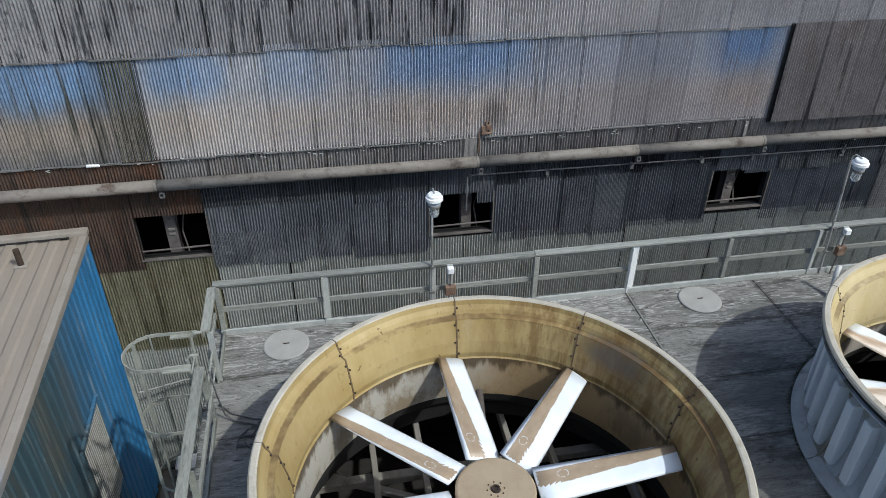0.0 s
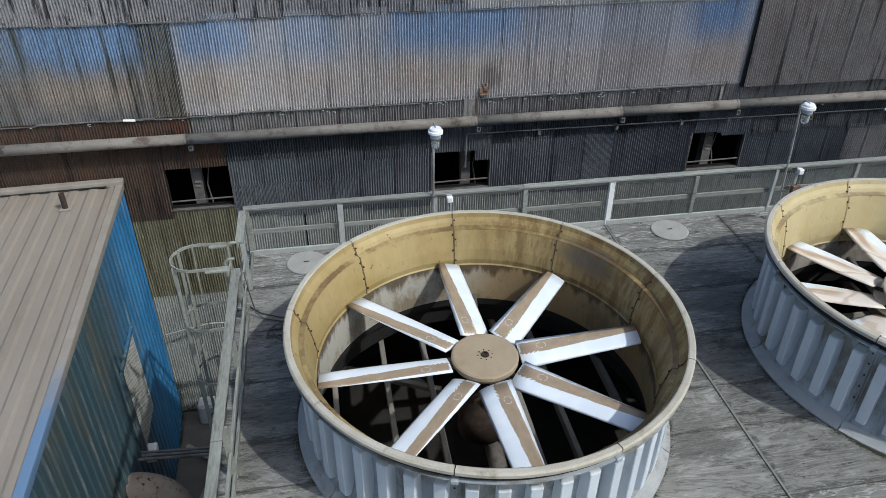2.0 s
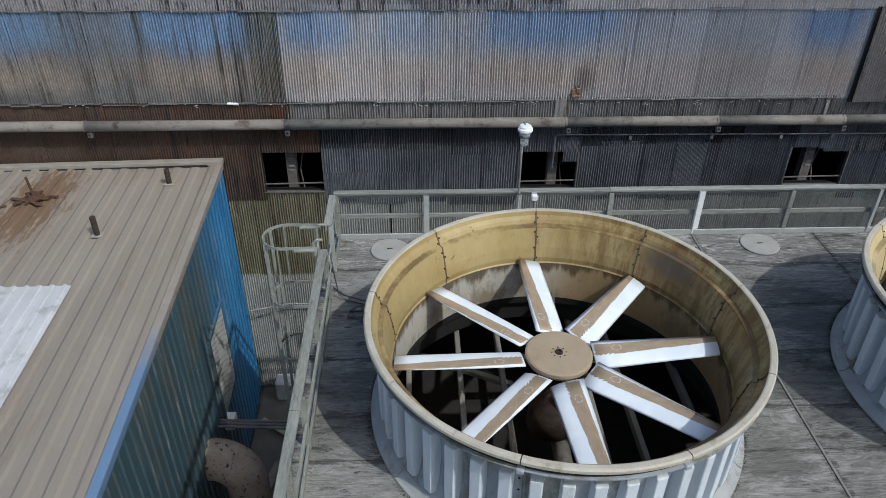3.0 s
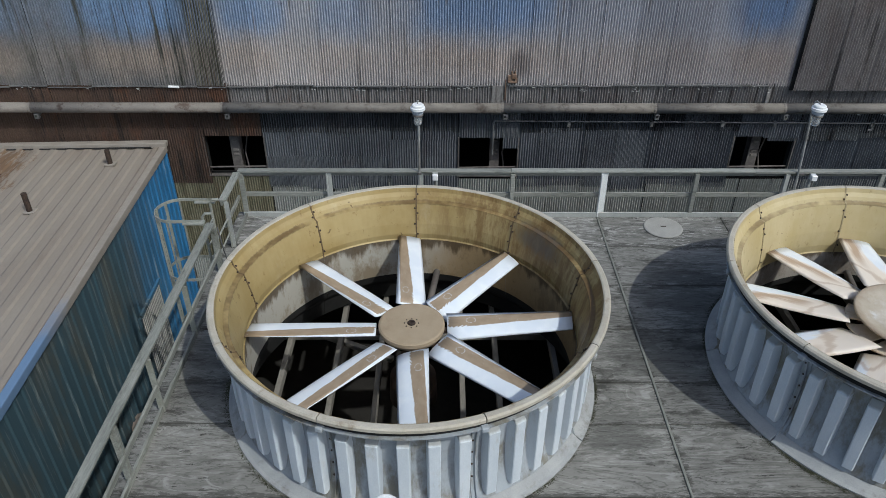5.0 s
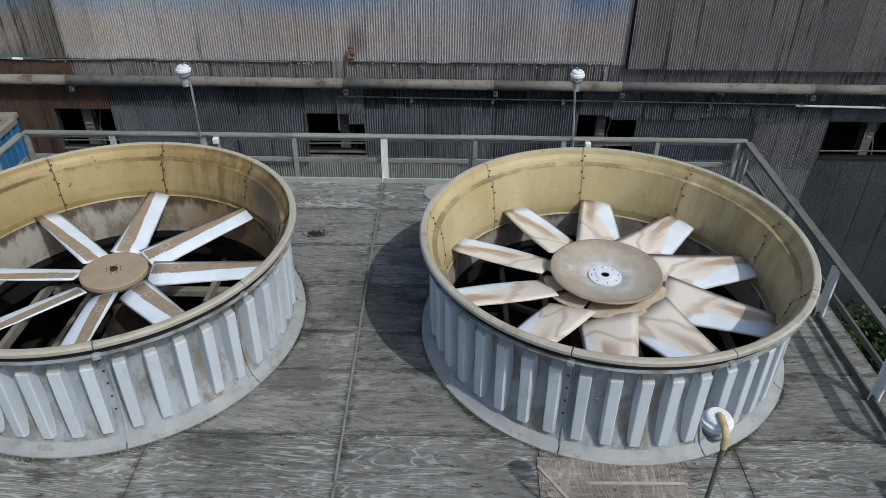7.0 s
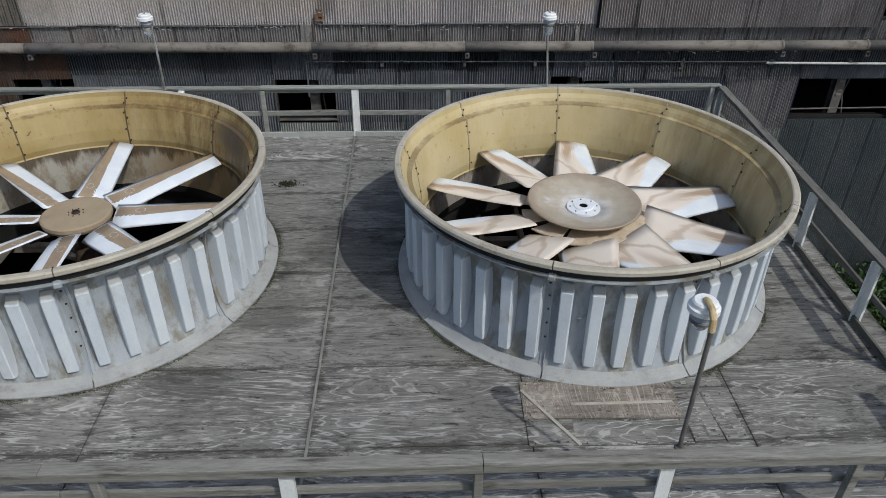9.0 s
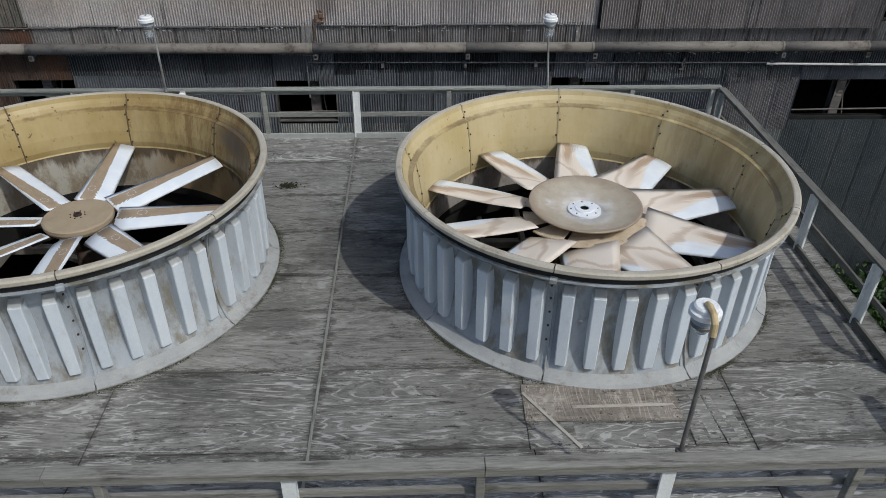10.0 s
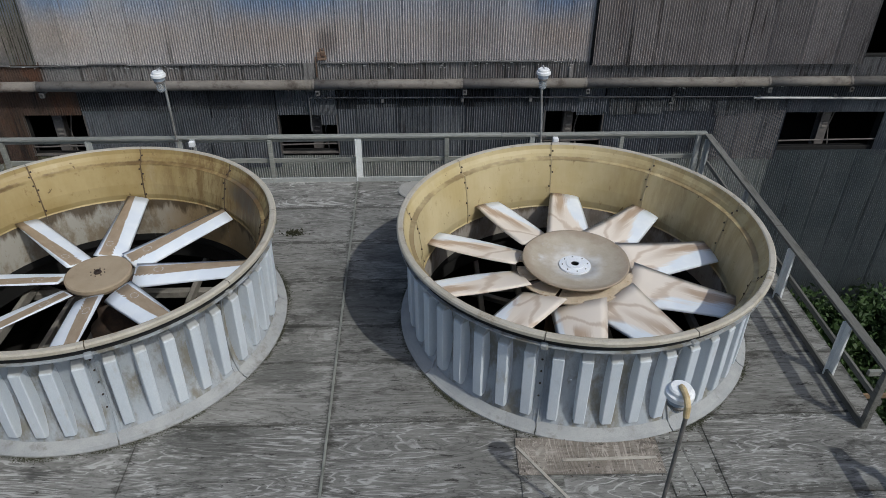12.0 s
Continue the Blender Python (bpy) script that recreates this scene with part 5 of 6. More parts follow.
# steel and timber below the fans
for cx, cy, s, _ in STACKS:
    fs = empty("fan_support", (cx, cy, -0.9), label="dark gearbox on pale timber joists under the fan", category="fan support", group="fan supports")
    for dx in (-2.1, -1.27, -0.58, 0.74, 1.30, 2.24):
        board(fs, "joist", (dx, -2.35, 0.3), (dx, 3.0, 0.3), 0.085, 0.16, "beam")
    board(fs, "cross_beam", (-2.4, 1.75, 0.12), (2.4, 1.75, 0.12), 0.14, 0.14, "beam")
    board(fs, "cross_beam", (-2.4, -1.2, 0.12), (2.4, -1.2, 0.12), 0.14, 0.14, "beam")
    board(fs, "tie", (-2.2, 2.1, 0.05), (-0.4, 1.2, 0.05), 0.10, 0.10, "beam")
    b = bmesh.new()
    lathe(b, [(0.0, 1.3), (0.16, 1.3), (0.19, 1.0), (0.34, 0.85), (0.36, 0.42), (0.0, 0.42)], 20)
    part("gearbox", b, "iron", fs, "dark rusty gearbox", True)
    b = bmesh.new()
    tube(b, [(0.05, 0.3, 0.95), (0.45, 3.05, 1.15)], 0.055, 12)
    part("drive_shaft", b, "steel_in", fs, "grey drive shaft", True)
    b = bmesh.new()
    tube(b, [(0.12, -0.2, 0.3), (0.12, -1.6, 0.1)], 0.13, 12)
    part("oil_pipe", b, "pipe_rust", fs, "brown pipe", True)

# fan motors outside the stacks
for cx, cy, s, _ in STACKS:
    mo = empty("fan_motor", (cx + 0.5, cy + 3.1, 0), label="blue-grey electric fan motor behind a fan stack", category="motor", group="fan motors")
    part("base_frame", new_box(-0.28, 0.28, -0.32, 0.3, 0.005, 0.16, 0.01), "frp", mo)
    b = bmesh.new()
    tube(b, [(0, -0.3, 0.40), (0, -0.26, 0.40), (0, 0.26, 0.40), (0, 0.3, 0.40)], [0.15, 0.23, 0.23, 0.16], 20)
    part("motor_body", b, "motor", mo, "", True)
    part("terminal_box", new_box(-0.42, -0.2, -0.12, 0.14, 0.34, 0.56, 0.015), "motor", mo)
    b = bmesh.new()
    tube(b, [(-0.40, 0.05, 0.36), (-0.50, 0.10, 0.18), (-0.52, 0.35, 0.14), (-0.50, 0.66, 0.16), (-0.46, 0.72, 0.36), (-0.42, 0.76, 0.55)], 0.045, 10)
    part("flexible_conduit", b, "conduit_pale", mo, "pale flexible conduit loop", True)

# ---- lamps and boxes on the rails ----
def jar_lamp(px, py, top, head_dy, label, pale, lean=0.0, jar=0.20):
    """A jelly-jar lamp on a thin pole that is strapped to the rail; the head hangs from a short bent arm."""
    L = empty("pole_lamp", (px, py, 0), label=label, category="lamp", group="deck pole lamps")
    b = bmesh.new()
    tube(b, [(0, 0, 0.004), (lean * 0.5, 0, top * 0.55), (lean, 0, top - 0.08)], 0.021, 10)
    part("pole", b, "pole_pale" if pale else "pole", L)
    b = bmesh.new()
    tube(b, [(lean, 0, top - 0.10), (lean, head_dy * 0.08, top + 0.01), (lean, head_dy * 0.35, top + 0.06), (lean, head_dy * 0.8, top + 0.065), (lean, head_dy, top + 0.05)], 0.013 if pale else 0.03, 10)
    part("arm", b, "pole_pale" if pale else "tan_arm", L, "thin grey bent arm" if pale else "tan bent arm")
    hx, hy = lean, head_dy
    cap = part("cap", lathe(bmesh.new(), [(0.0, top + 0.05), (0.09, top + 0.05), (0.106, top + 0.035), (0.108, top), (0.132, top - 0.006), (0.134, top - 0.05), (0.108, top - 0.058), (0.0, top - 0.058)], 28, centre=(hx, hy)), "white_cap", L, "white enamelled cap")
    part("socket", lathe(bmesh.new(), [(0.096, top - 0.058), (0.098, top - 0.12), (0.08, top - 0.14), (0.0, top - 0.14)], 24, centre=(hx, hy)), "socket", L, "blue-grey lamp socket")
    part("guard", lathe(bmesh.new(), [(0.088, top - 0.13), (0.098, top - 0.14), (0.098, top - 0.16), (0.088, top - 0.17)], 24, centre=(hx, hy), close=True), "pole", cap, "dark ring")
    part("glass_jar", lathe(bmesh.new(), [(0.075, top - 0.15), (0.075, top - 0.10 - jar), (0.054, top - 0.14 - jar), (0.0, top - 0.15 - jar)], 20, centre=(hx, hy)), "glass", cap, "clear ribbed glass jar", True)
    for z in (0.47, 0.97):
        part("strap", new_box(-0.04, 0.04, -0.03, 0.03, z - 0.02, z + 0.02), "pole", L)
    return L


jar_lamp(1.10, 9.90, 2.41, -0.22, "white jar lamp on a thin pole at the back rail", True, 0.0)
jar_lamp(8.37, 9.90, 2.41, -0.22, "white jar lamp on a thin dark pole at the back rail", True, -0.16)
jar_lamp(1.08, 1.12, 2.40, 0.26, "white jar lamp with tan arm on the front rail", False, jar=0.09)
jar_lamp(8.16, 1.12, 2.44, 0.22, "white jar lamp with tan arm on the front rail", False, jar=0.09)

for x in (1.40, 8.60):
    s = empty("rail_switch", (x, 9.90, 0), label="white push-button box over a rusty junction box on the rail", category="switch box", group="rail switch boxes")
    part("button_box", new_box(-0.055, 0.055, -0.10, 0.0, 0.86, 0.97, 0.012), "white_cap", s, "small white button box")
    part("junction_box", new_box(-0.09, 0.09, -0.10, 0.0, 0.42, 0.60, 0.012), "rust", s, "rust-brown junction box")
    b = bmesh.new()
    tube(b, [(0.0, -0.05, 0.60), (0.0, -0.05, 0.86)], 0.016, 8)
    tube(b, [(-0.02, -0.05, 0.42), (-0.04, -0.05, 0.08), (-0.04, -0.05, 0.01)], 0.016, 8)
    part("conduit_stub", b, "pole", s)
    part("back_plate", new_box(-0.05, 0.05, 0.0, 0.03, 0.40, 0.98), "frp", s)

# hatch lids
for x in (-1.34, 5.80):
    h = empty("hatch_cover", (x, 9.50, 0), label="round pale lid lying on the plywood deck", category="hatch cover", group="hatch covers")
    part("lid", lathe(bmesh.new(), [(0.0, 0.035), (0.34, 0.032), (0.365, 0.022), (0.37, 0.012)], 40), "hatch", h)
    part("lid_handle", new_box(-0.05, 0.05, -0.008, 0.008, 0.033, 0.045), "iron", h)

# ---- caged ladder ----
lad = empty("caged_ladder", (-2.50, 8.46, 0), label="pale steel caged ladder down the tower side", category="ladder")
for y in (-0.24, 0.24):
    b = bmesh.new()
    tube(b, [(-0.06, y, GROUND + 0.1), (-0.06, y, 1.02), (0.0, y, 1.08), (0.10, y, 1.08)], 0.025, 8)
    part("stringer", b, "cage", lad)
z = -8.9
while z < 0.9:
    b = bmesh.new()
    tube(b, [(-0.06, -0.24, z), (-0.06, 0.24, z)], 0.014, 8)
    part("rung", b, "cage", lad)
    z += 0.3
HOOP = [(-0.05, -0.36)] + [(-0.56 - 0.38 * math.sin(a), -0.38 * math.cos(a)) for a in (math.pi * k / 14 for k in range(15))] + [(-0.05, 0.36)]
for z in (1.0, -0.22, -1.45, -2.7, -3.95, -5.2, -6.4):
    b = bmesh.new()
    pts = [(x, y, z) for x, y in HOOP]
    for p, q in zip(pts, pts[1:]):
        beam_between(b, p, q, 0.012, 0.055)
    part("hoop", b, "cage", lad)
for k in (1, 4, 7, 10, 13):
    a = math.pi * k / 14
    x, y = -0.56 - 0.37 * math.sin(a), -0.37 * math.cos(a)
    b = bmesh.new()
    beam_between(b, (x, y, -6.42), (x, y, 1.02), 0.05 if abs(y) < 0.25 else 0.012, 0.012 if abs(y) < 0.25 else 0.05, (0, 1, 0))
    part("cage_strap", b, "cage", lad)
for y in (-0.36, 0.36):
    board(lad, "gate_plate", (0.0, y, 0.97), (-0.36, y, 0.97), 0.13, 0.03, "cage", "pale plate at the ladder head")
b = bmesh.new()
tube(b, [(0.16, -0.33, 0.02), (0.16, -0.33, 0.62), (0.16, 0.33, 0.62), (0.16, 0.33, 0.02)], 0.018, 8)
tube(b, [(0.16, -0.33, 0.33), (0.16, 0.33, 0.33)], 0.015, 8)
part("swing_gate", b, "cage", lad, "thin pale swing gate")

# loose cable by the ladder
b = bmesh.new()
cr = random.Random(12)
pts = [(-2.26, 8.0, 0.95), (-2.22, 7.98, 0.5), (-2.18, 8.02, 0.1), (-2.05, 7.95, 0.02)]
for k in range(70):
    a = k * 0.42
    r = 0.20 + 0.10 * math.sin(k * 0.9) + 0.05 * math.sin(k * 2.3)
    pts.append((-1.72 + 0.004 * k + r * 1.15 * math.cos(a), 7.72 - 0.007 * k + r * math.sin(a), 0.02 + 0.012 * (k % 3)))
pts += [(-1.45, 7.0, 0.02), (-1.36, 6.95, 0.02)]
tube(b, pts, 0.013, 6)
tube(b, [(-2.3, 8.3, 0.03), (-2.1, 8.1, 0.02), (-1.8, 7.95, 0.02), (-1.3, 7.85, 0.02), (-1.15, 7.9, 0.02)], 0.012, 6)
tagged(obj("loose_cable", b, "cable", smooth=True), "tangled coil of thin dark cable on the deck", "cable")

# ---- blue shed ----
SX, ROOF = -5.9, -1.17
shed = empty("blue_shed", (0, 0, 0), label="blue ribbed metal shed with a tan ribbed roof", category="shed")


def ribbed(length, width, rib, depth, n):
    """A sheet with n trapezoid ribs: x across, y along, z outward."""
    b = bmesh.new()
    prof = []
    step_w = width / n
    for k in range(n):
        o = k * step_w
        prof += [(o, 0), (o + step_w / 2 - rib, 0), (o + step_w / 2 - rib * 0.55, depth), (o + step_w / 2 + rib * 0.55, depth), (o + step_w / 2 + rib, 0)]
    prof.append((width, 0))
    va = [b.verts.new((x, 0, z)) for x, z in prof]
    vb = [b.verts.new((x, length, z)) for x, z in prof]
    for i in range(len(prof) - 1):
        b.faces.new((va[i], va[i + 1], vb[i + 1], vb[i]))
    return b


first = None
for k in range(23):
    y = 15.3 - 0.92 * (k + 1)
    if first is None:
        first = part("wall_sheet", ribbed(8.2, 0.92, 0.05, 0.035, 3), "blue", shed)
        ob = first
    else:
        ob = shared("wall_sheet", first.data, shed)
    ob.matrix_basis = Matrix.Translation((SX, y, GROUND + 0.1)) @ Matrix(((0, 0, 1, 0), (1, 0, 0, 0), (0, 1, 0, 0), (0, 0, 0, 1)))
body = bmesh.new()
box(body, -17, SX - 0.02, -5.9, 15.28, GROUND, ROOF - 0.12)
part("shed_core", body, "shade_black", shed, "dark core behind the sheets")
first = None
for k in range(12):
    x = SX + 0.05 - 0.9 * (k + 1)
    if first is None:
        first = part("roof_sheet", ribbed(21.0, 0.9, 0.13, 0.034, 2), "roof", shed)
        ob = first
    else:
        ob = shared("roof_sheet", first.data, shed)
    ob.matrix_basis = pose(x, -5.9, ROOF - 0.03 + 0.012 * k, 0, 0.9, 0)
part("roof_edge", new_box(SX - 0.10, SX + 0.07, -5.9, 15.2, ROOF - 0.16, ROOF + 0.02, 0.012), "roof_trim", shed, "tan edge trim with worn blue paint")
part("edge_strip", new_box(SX - 0.22, SX - 0.10, -5.9, 15.1, ROOF - 0.01, ROOF + 0.03, 0.006), "roof", shed)
part("back_flashing", new_box(-16.5, SX + 0.09, 15.08, 15.30, ROOF - 0.02, ROOF + 0.13, 0.015), "roof_trim", shed, "pale flashing against the factory wall")
part("gap_strip", new_box(-16.5, SX - 0.3, 15.03, 15.078, ROOF + 0.02, ROOF + 0.034), "black", shed, "dark gap below the flashing")
sk = ribbed(4.6, 2.7, 0.05, 0.035, 11)
bmesh.ops.translate(sk, verts=sk.verts, vec=(0, 0, 0.012))
sky_part = part("skylight_sheet", sk, "skylight", shed, "bright white translucent roof sheet")
sky_part.matrix_basis = pose(-10.60, 5.2, ROOF + 0.10, 0, 0.9, 0)
for x, y, h in ((-6.96, 14.1, 0.42), (-8.0, 11.75, 0.5)):
    vp = part("vent_pipe", tube(bmesh.new(), [(0, 0, -0.06), (0, 0, h)], 0.065, 12), "iron", shed, "short rusty vent pipe")
    vp.location = (x, y, ROOF + 0.01)
    fl = part("pipe_flashing", new_box(-0.13, 0.13, -0.10, 0.12, 0, 0.045, 0.01), "roof_trim", shed)
    fl.location = (x, y, ROOF + 0.01)
b = bmesh.new()
fr = random.Random(8)
for k in range(34):
    a, d = fr.uniform(0, 2 * math.pi), abs(fr.gauss(0, 0.22))
    x, y, L = -10.0 + d * 1.15 * math.cos(a), 13.5 + d * math.sin(a), fr.uniform(0.06, 0.17)
    h = 0.012 + 0.07 * max(0.0, 1 - d / 0.4) * fr.uniform(0.3, 1.0)
    t = fr.uniform(0, math.pi)
    beam_between(b, (x - L * math.cos(t), y - L * math.sin(t), h / 2), (x + L * math.cos(t), y + L * math.sin(t), h / 2 + fr.uniform(0, 0.03)), fr.uniform(0.04, 0.13), h)
tube(b, [(-10.0, 13.5, 0.02), (-10.05, 13.52, 0.55)], 0.03, 8)
rs = part("rusted_stub", b, "rust_dark", shed, "rusted roof stub with thin rod")
rs.location = (0, 0, ROOF + 0.08)
# the shed stands a little askew to the tower
shed.matrix_world = Matrix.Translation((-5.95, 15.63, 0)) @ Matrix.Rotation(radians(2.4), 4, "Z") @ Matrix.Translation((5.83, -15.30, 0))
# slatted door in the shed wall; its dark backing paints the shade between slats
dr = part("slatted_door", new_box(SX + 0.04, SX + 0.055, 10.95, 12.5, -6.30, -3.75), "conduit", shed, "beige slatted door in the blue wall, its backing painted dark as shade between slats")
for k in range(16):
    y = 10.97 + k * 0.095
    part("slat", new_box(SX + 0.055, SX + 0.069, y, y + 0.045, -6.28, -3.78, 0.004), "louver", dr)
for ya, yb, za, zb in ((10.86, 10.95, -6.35, -3.7), (12.5, 12.59, -6.35, -3.7), (10.95, 12.5, -3.75, -3.66)):
    part("door_frame", new_box(SX + 0.036, SX + 0.10, ya, yb, za, zb), "blue", dr)
part("door_box", new_box(SX + 0.04, SX + 0.28, 10.75, 11.2, -6.54, -6.31, 0.02), "white_cap", shed, "small white box under the door")
# duct out of the shed
b = bmesh.new()
pts = [(SX - 0.1, 9.7, -5.98), (SX + 0.25, 9.7, -5.98)] + [(SX + 0.25 + 0.68 * math.sin(a), 9.7 - 0.1 * math.sin(a), -6.66 + 0.68 * math.cos(a)) for a in (math.pi / 2 * k / 8 for k in range(1, 9))] + [(SX + 0.93, 9.6, GROUND)]
tube(b, pts, 0.49, 24)
tagged(obj("duct", b, "duct", smooth=True), "fat brown peeling duct elbow out of the shed wall", "duct")
for k, (y, zz) in enumerate(((10.75, -6.0), (10.9, -6.05), (11.05, -6.1))):
    b = bmesh.new()
    tube(b, [(SX + 0.02, y, zz), (-2.40, y - 0.15, zz - 0.1)], 0.035, 8)
    tagged(obj("crossing_pipe", b, "conduit"), "thin grey pipe from shed to tower", "pipe", "crossing pipes")
b = bmesh.new()
tube(b, [(SX + 0.1, 15.2, -5.9), (-4.6, 15.4, -5.8), (-3.4, 15.5, -5.95), (-2.4, 15.5, -5.9)], 0.022, 8)
tagged(obj("sagging_hose", b, "pole_pale"), "thin pale hose sagging along the factory wall", "hose")
# yard clutter
b = bmesh.new()
box(b, -5.40, -4.55, 14.95, 15.45, GROUND + 0.08, GROUND + 0.85, 0.06)
tagged(obj("white_tank", b, "skylight"), "dirty white square plastic tank on the yard", "tank")
cl = random.Random(3)
for k in range(22):
    b = bmesh.new()
    L, w = cl.uniform(0.6, 1.7), cl.uniform(0.1, 0.3)
    box(b, -L / 2, L / 2, -w / 2, w / 2, -0.015, 0.015)
    ob = obj("broken_board", b, "debris")
    ob.matrix_world = pose(cl.uniform(-5.3, -3.2), cl.uniform(11.3, 14.0), GROUND + 0.12 + 0.035 * k * 0.5, cl.uniform(-6, 6), cl.uniform(-6, 6), cl.uniform(0, 180))
    tagged(ob, "pale broken board in a pile on the yard", "board", "yard board pile")

# ---- stair landing on the open side ----
stair = empty("stair_landing", (11.95, 3.1, -0.75), label="brown timber stair landing with pale rails", category="stair")
for k in range(9):
    part("tread_board", new_box(0.05, 1.25, -1.6 + 0.24 * k, -1.39 + 0.24 * k, 0.0, 0.04), "brown_board", stair)
for y in (-1.65, 0.72):
    board(stair, "landing_rail", (0.05, y, 0.95), (1.3, y, 0.95), 0.06, 0.09, "timber_side")
    board(stair, "landing_rail", (0.05, y, 0.5), (1.3, y, 0.5), 0.04, 0.08, "brown_board")
for x, y in ((1.25, -1.6), (1.25, 0.68)):
    board(stair, "landing_post", (x, y, GROUND + 0.75), (x, y, 1.0), 0.09, 0.09, "timber_side")
for y in (-1.45, 0.5):
    board(stair, "landing_bearer", (0.0, y, -0.1), (1.3, y, -0.1), 0.06, 0.18, "timber_side")
for k in range(12):
    part("step_board", new_box(1.3 + 0.25 * k, 1.55 + 0.25 * k, -1.5, -0.5, -0.18 * (k + 1), -0.18 * (k + 1) + 0.04), "brown_board", stair)
for y in (-1.5, -0.5):
    board(stair, "stringer", (1.3, y, -0.1), (4.3, y, -2.3), 0.05, 0.26, "timber_side")
    board(stair, "hand_rail", (1.3, y, 0.95), (4.3, y, -1.25), 0.09, 0.05, "timber")
for x, z in ((4.25, -2.3),):
    for y in (-1.5, -0.5):
        board(stair, "stair_post", (x, y, GROUND + 0.75), (x, y, z + 1.1), 0.09, 0.09, "timber_side")

# ---- planting at the foot of the wall ----
lr = np.random.default_rng(5)


def leaves(name, label, spots, count, size):
    verts, faces = [], []
    for cx, cy, cz, rx, ry, rz in spots:
        for _ in range(count):
            d = lr.normal(size=3)
            d /= np.linalg.norm(d)
            rad = lr.uniform(0.45, 1.0) * (0.8 + 0.3 * math.sin(5 * d[0] + cx) * math.cos(4 * d[1] + cy))
            p = np.array((cx, cy, cz)) + d * rad * np.array((rx, ry, rz))
            if p[2] < GROUND + 0.02:
                p[2] = GROUND + lr.uniform(0.02, 0.3)
            u = lr.normal(size=3)
            u /= np.linalg.norm(u)
            v = np.cross(u, lr.normal(size=3))
            v /= np.linalg.norm(v)
            s = size * lr.uniform(0.6, 1.4)
            n = len(verts)
            verts += [tuple(p - u * s), tuple(p + v * s * 0.45), tuple(p + u * s), tuple(p - v * s * 0.45)]
            faces.append((n, n + 1, n + 2, n + 3))
    me = bpy.data.meshes.new(name)
    me.from_pydata(verts, [], faces)
    me.materials.append(M["leaf"])
    return tagged(new(name, me), label, "bushes", kind="stuff")


spots = []
for k in range(46):
    x, y = lr.uniform(12.6, 23), lr.uniform(8.5, 15.0)
    h = lr.uniform(0.5, 1.5) if y < 13 else lr.uniform(0.8, 2.0)
    spots.append((x, y, GROUND + h * 0.6, lr.uniform(0.6, 1.2), lr.uniform(0.6, 1.0), h))
for k in range(34):
    x, y = 12.4 + k * 0.36 + lr.uniform(-0.2, 0.2), lr.uniform(13.6, 14.9)
    h = lr.uniform(1.45, 1.75)
    spots.append((x, y, GROUND + h, 0.8, 0.6, h))
leaves("bushes", "dense dark green bushes at the foot of the factory wall", spots, 560, 0.11)
verts, faces = [], []
for k in range(9000):
    x, y = lr.uniform(12.2, 24), lr.uniform(3.5, 15.2)
    h, a, w = lr.uniform(0.15, 0.5), lr.uniform(0, 6.28), 0.025
    n = len(verts)
    verts += [(x - w * math.cos(a), y - w * math.sin(a), GROUND), (x + w * math.cos(a), y + w * math.sin(a), GROUND), (x + 0.2 * h * math.sin(a * 3), y + 0.2 * h * math.cos(a * 2), GROUND + h)]
    faces.append((n, n + 1, n + 2))
me = bpy.data.meshes.new("grass")
me.from_pydata(verts, [], faces)
me.materials.append(M["leaf"])
tagged(new("grass", me), "rough green grass and weeds beside the tower", "grass", kind="stuff")

# ---- moss tufts along the stack skirts and seams ----
verts, faces = [], []
for cx, cy, s, _ in STACKS:
    for k in range(420):
        a = lr.uniform(0, 2 * math.pi)
        dens = 0.5 + 0.5 * math.sin(3 * a + cx) * math.sin(7 * a)
        if lr.uniform() > 0.25 + dens ** 2:
            continue
        for q in range(int(lr.uniform(10, 45))):
            u = a + lr.normal() * 0.035
            reach = 2.637 * s + abs(lr.normal()) * (0.012 + 0.03 * dens)
            x, y = cx + reach * math.cos(u), cy + reach * math.sin(u)
            h, t, w = lr.uniform(0.002, 0.007), lr.uniform(0, 6.28), lr.uniform(0.004, 0.012)
            n = len(verts)
            verts += [(x - w * math.cos(t), y - w * math.sin(t), 0.002), (x + w * math.cos(t), y + w * math.sin(t), 0.002), (x + w * math.sin(t), y - w * math.cos(t), h)]
            faces.append((n, n + 1, n + 2))
for k in range(160):
    x, y, t, w = 3.55 + lr.normal() * 0.10, 7.95 + lr.normal() * 0.05, lr.uniform(0, 6.28), lr.uniform(0.01, 0.03)
    n = len(verts)
    verts += [(x - w * math.cos(t), y - w * math.sin(t), 0.002), (x + w * math.cos(t), y + w * math.sin(t), 0.002), (x + w * math.sin(t), y, 0.035)]
    faces.append((n, n + 1, n + 2))
me = bpy.data.meshes.new("moss")
me.from_pydata(verts, [], faces)
me.materials.append(M["moss"])
tagged(new("moss", me), "thin green-brown moss along the skirts on the deck", "moss", kind="stuff")

# ---- patches and laths on the deck ----
def flat_piece(name, label, cx, cy, lx, ly, z, h, turn, mat, cat, group=""):
    b = new_box(-lx / 2, lx / 2, -ly / 2, ly / 2, 0, h, min(h, 0.02) * 0.2)
    ob = obj(name, b, mat)
    ob.matrix_world = pose(cx, cy, z, 0, 0, turn)
    return tagged(ob, label, cat, group)


nail_bm = bmesh.new()
bmesh.ops.create_cone(nail_bm, cap_ends=True, segments=6, radius1=0.009, radius2=0.007, depth=0.006)
nail_me = bpy.data.meshes.new("nail")
nail_bm.to_mesh(nail_me)
nail_bm.free()
nail_me.materials.append(M["iron"])


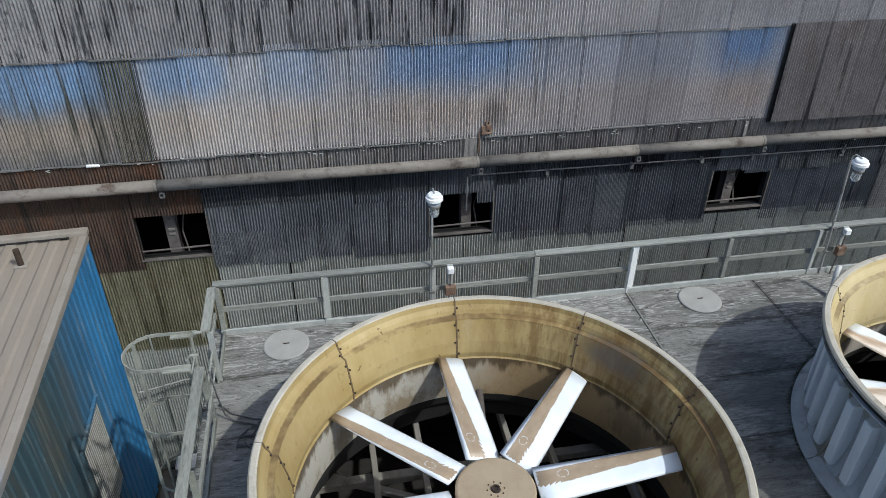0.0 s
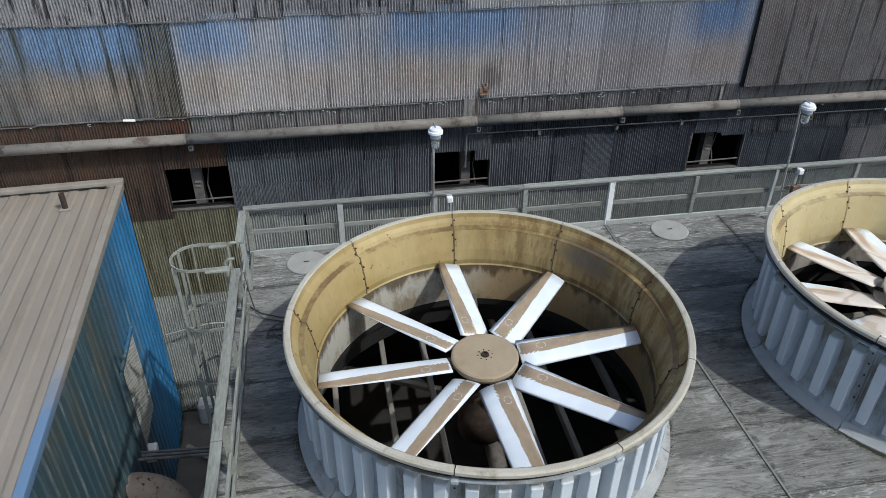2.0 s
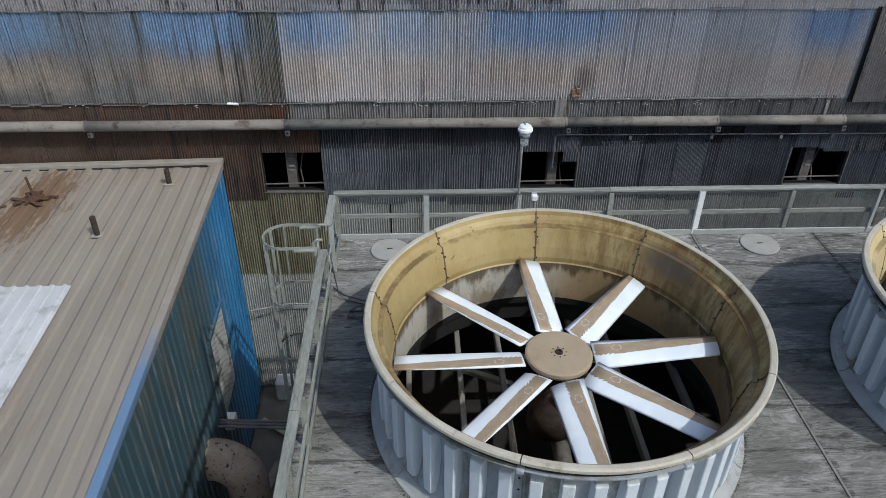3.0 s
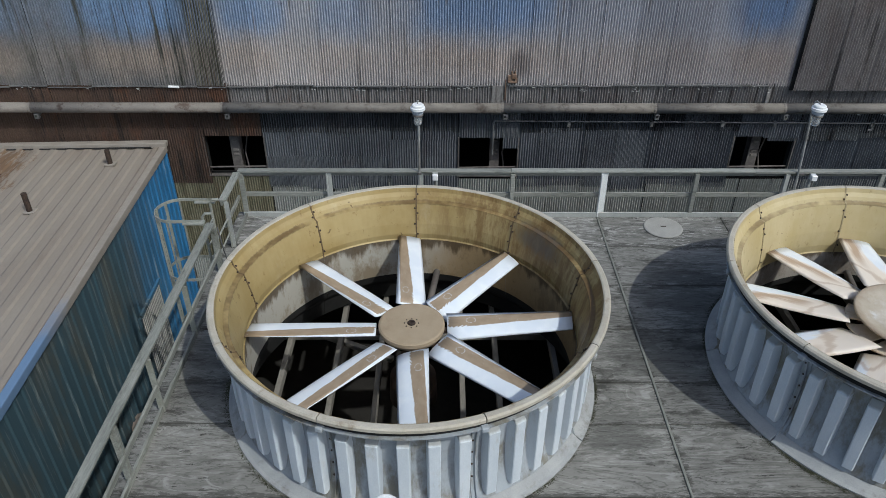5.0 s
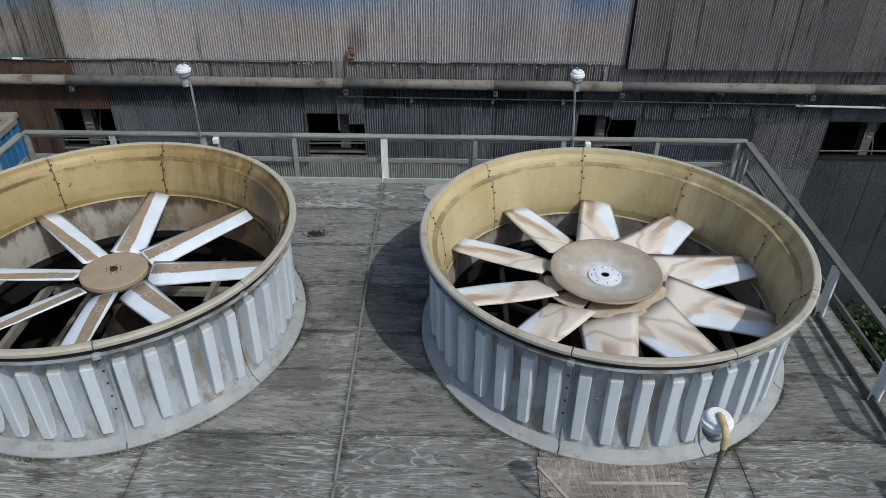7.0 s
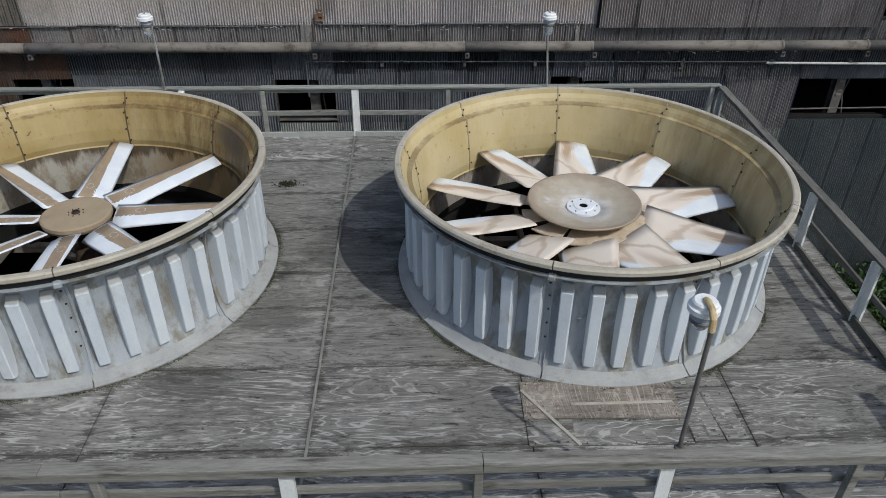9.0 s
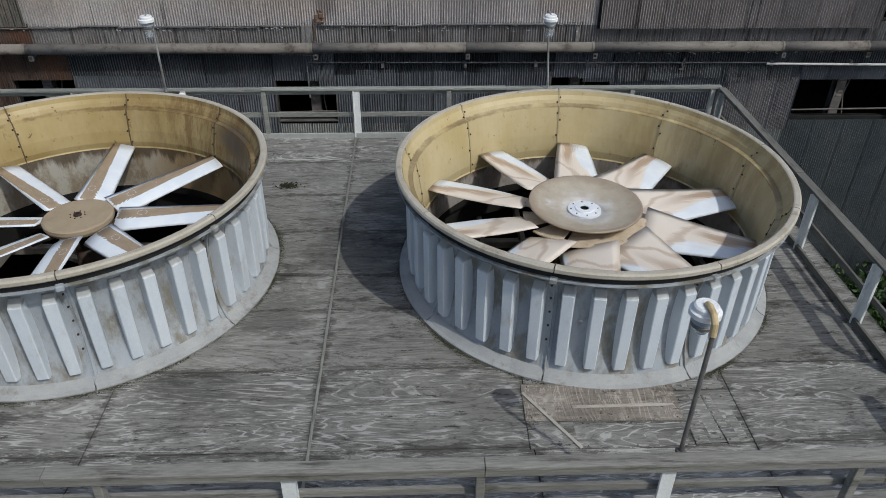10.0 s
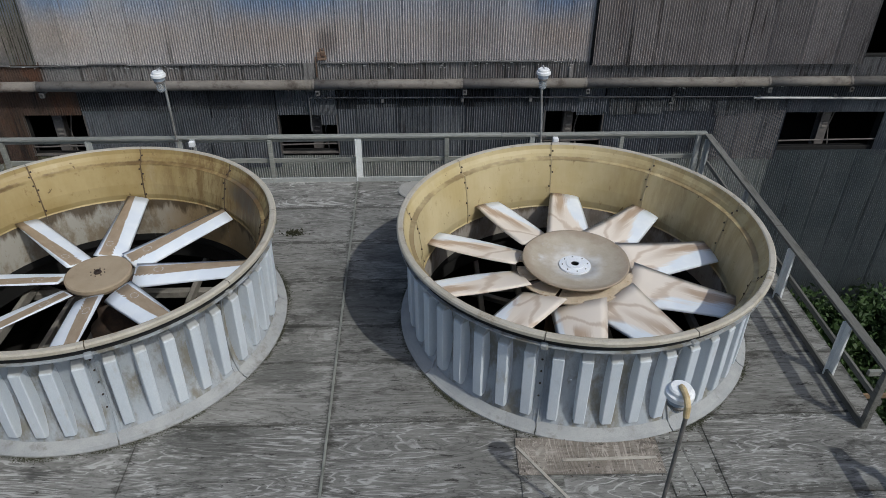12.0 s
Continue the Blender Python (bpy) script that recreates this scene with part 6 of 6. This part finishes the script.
def patch(label, cx, cy, lx, ly, h, turn, mat, strips):
    """A nailed patch of plywood with torn strips of its face veneer still on it."""
    p = empty("plywood_patch", (cx, cy, 0.001), label=label, category="patch", group="deck patches")
    p.rotation_euler.z = radians(turn)
    part("patch_board", new_box(-lx / 2, lx / 2, -ly / 2, ly / 2, 0, h, h * 0.2), mat, p)
    for k in range(strips):
        w = rnd.uniform(0.05, 0.16) if lx > ly else lx * rnd.uniform(0.3, 0.7)
        L = ly * rnd.uniform(0.4, 0.95)
        x = -lx / 2 + lx * (k + 0.5) / strips
        y = rnd.choice((-1, 1)) * (ly - L) / 2 * 0.96
        w = min(w, lx / strips * 0.8)
        part("veneer_strip", new_box(x - w / 2, x + w / 2, y - L / 2, y + L / 2, h, h + 0.003, 0.001), "veneer" if mat == "ply_brown" else "ply_strip", p)
    for ux in (-0.46, -0.15, 0.15, 0.46) if lx > 0.5 else (-0.36, 0.36):
        for uy in (-0.42, 0.42):
            shared("nail", nail_me, p, Matrix.Translation((ux * lx, uy * ly, h + 0.006)))


patch("reddish-brown worn plywood patch nailed on the deck", 7.89, 2.68, 1.80, 0.58, 0.012, -1.0, "ply_brown", 3)
patch("narrow pale plywood patch nailed on the deck", 9.10, 2.93, 0.62, 0.17, 0.012, 1.5, "ply", 2)
patch("small split plywood patch nailed on the deck", 8.95, 2.40, 0.34, 0.72, 0.011, 4.0, "ply", 2)
patch("small split plywood patch nailed on the deck", 9.25, 2.40, 0.26, 0.74, 0.013, 6.0, "ply", 2)
patch("bleached grey plywood patch nailed on the deck", 7.89, 2.19, 1.80, 0.38, 0.011, -0.5, "ply", 2)
flat_piece("lath", "thin weathered lath lying on the deck", 8.13, 2.605, 1.18, 0.04, 0.016, 0.014, 0.5, "lath", "lath", "deck laths")
flat_piece("lath", "thin weathered lath lying on the deck", 7.27, 2.42, 1.0, 0.04, 0.016, 0.014, -57.0, "lath", "lath", "deck laths")
flat_piece("seam_batten", "thin pale batten along the deck seam", 4.60, 5.45, 0.034, 8.9, 0.001, 0.014, 0.0, "timber_side", "batten")

# ---- plywood sheets of the deck ----
COLS = (DECK[0], -0.25, 2.21, 4.60, 7.03, 9.46, DECK[1])
ROWS = (DECK[2], 2.05, 3.31, 4.49, 5.29, 6.47, 7.65, 8.86, DECK[3])


def cut_sheet(xa, xb, ya, yb):
    """A sheet with its edges a little open, cut round where a stack stands on it."""
    g = 0.005
    xa, xb, ya, yb = xa + g, xb - g, ya + g, yb - g
    near = [(cx, cy, 2.44 * s) for cx, cy, s, _ in STACKS if math.hypot(max(xa - cx, 0, cx - xb), max(ya - cy, 0, cy - yb)) < 2.5 * s]
    if not near:
        return new_box(xa, xb, ya, yb, -0.03, 0.0, 0.004)
    b = bmesh.new()
    nx, ny = max(1, round((xb - xa) / 0.11)), max(1, round((yb - ya) / 0.11))
    vs = {}

    def vert(i, j, z):
        if (i, j, z) not in vs:
            vs[i, j, z] = b.verts.new((xa + (xb - xa) * i / nx, ya + (yb - ya) * j / ny, z))
        return vs[i, j, z]
    keep = set()
    for i in range(nx):
        for j in range(ny):
            x, y = xa + (xb - xa) * (i + 0.5) / nx, ya + (yb - ya) * (j + 0.5) / ny
            if all(math.hypot(x - cx, y - cy) > r for cx, cy, r in near):
                keep.add((i, j))
    if not keep:
        b.free()
        return None
    for i, j in keep:
        q = [(i, j), (i + 1, j), (i + 1, j + 1), (i, j + 1)]
        b.faces.new([vert(u, v, 0.0) for u, v in q])
        b.faces.new([vert(u, v, -0.03) for u, v in q[::-1]])
        for (du, dv), (p, r) in (((0, -1), (0, 1)), ((1, 0), (1, 2)), ((0, 1), (2, 3)), ((-1, 0), (3, 0))):
            if (i + du, j + dv) not in keep:
                b.faces.new((vert(*q[p], -0.03), vert(*q[r], -0.03), vert(*q[r], 0.0), vert(*q[p], 0.0)))
    return b


for xa, xb in zip(COLS, COLS[1:]):
    for ya, yb in zip(ROWS, ROWS[1:]):
        b = cut_sheet(xa, xb, ya, yb)
        if b:
            ob = part("plywood_sheet", b, "ply" if ya < 3.3 or ya > 8.8 else "ply_worn", deck)
            ob.location.z = rnd.uniform(-0.003, 0.0)
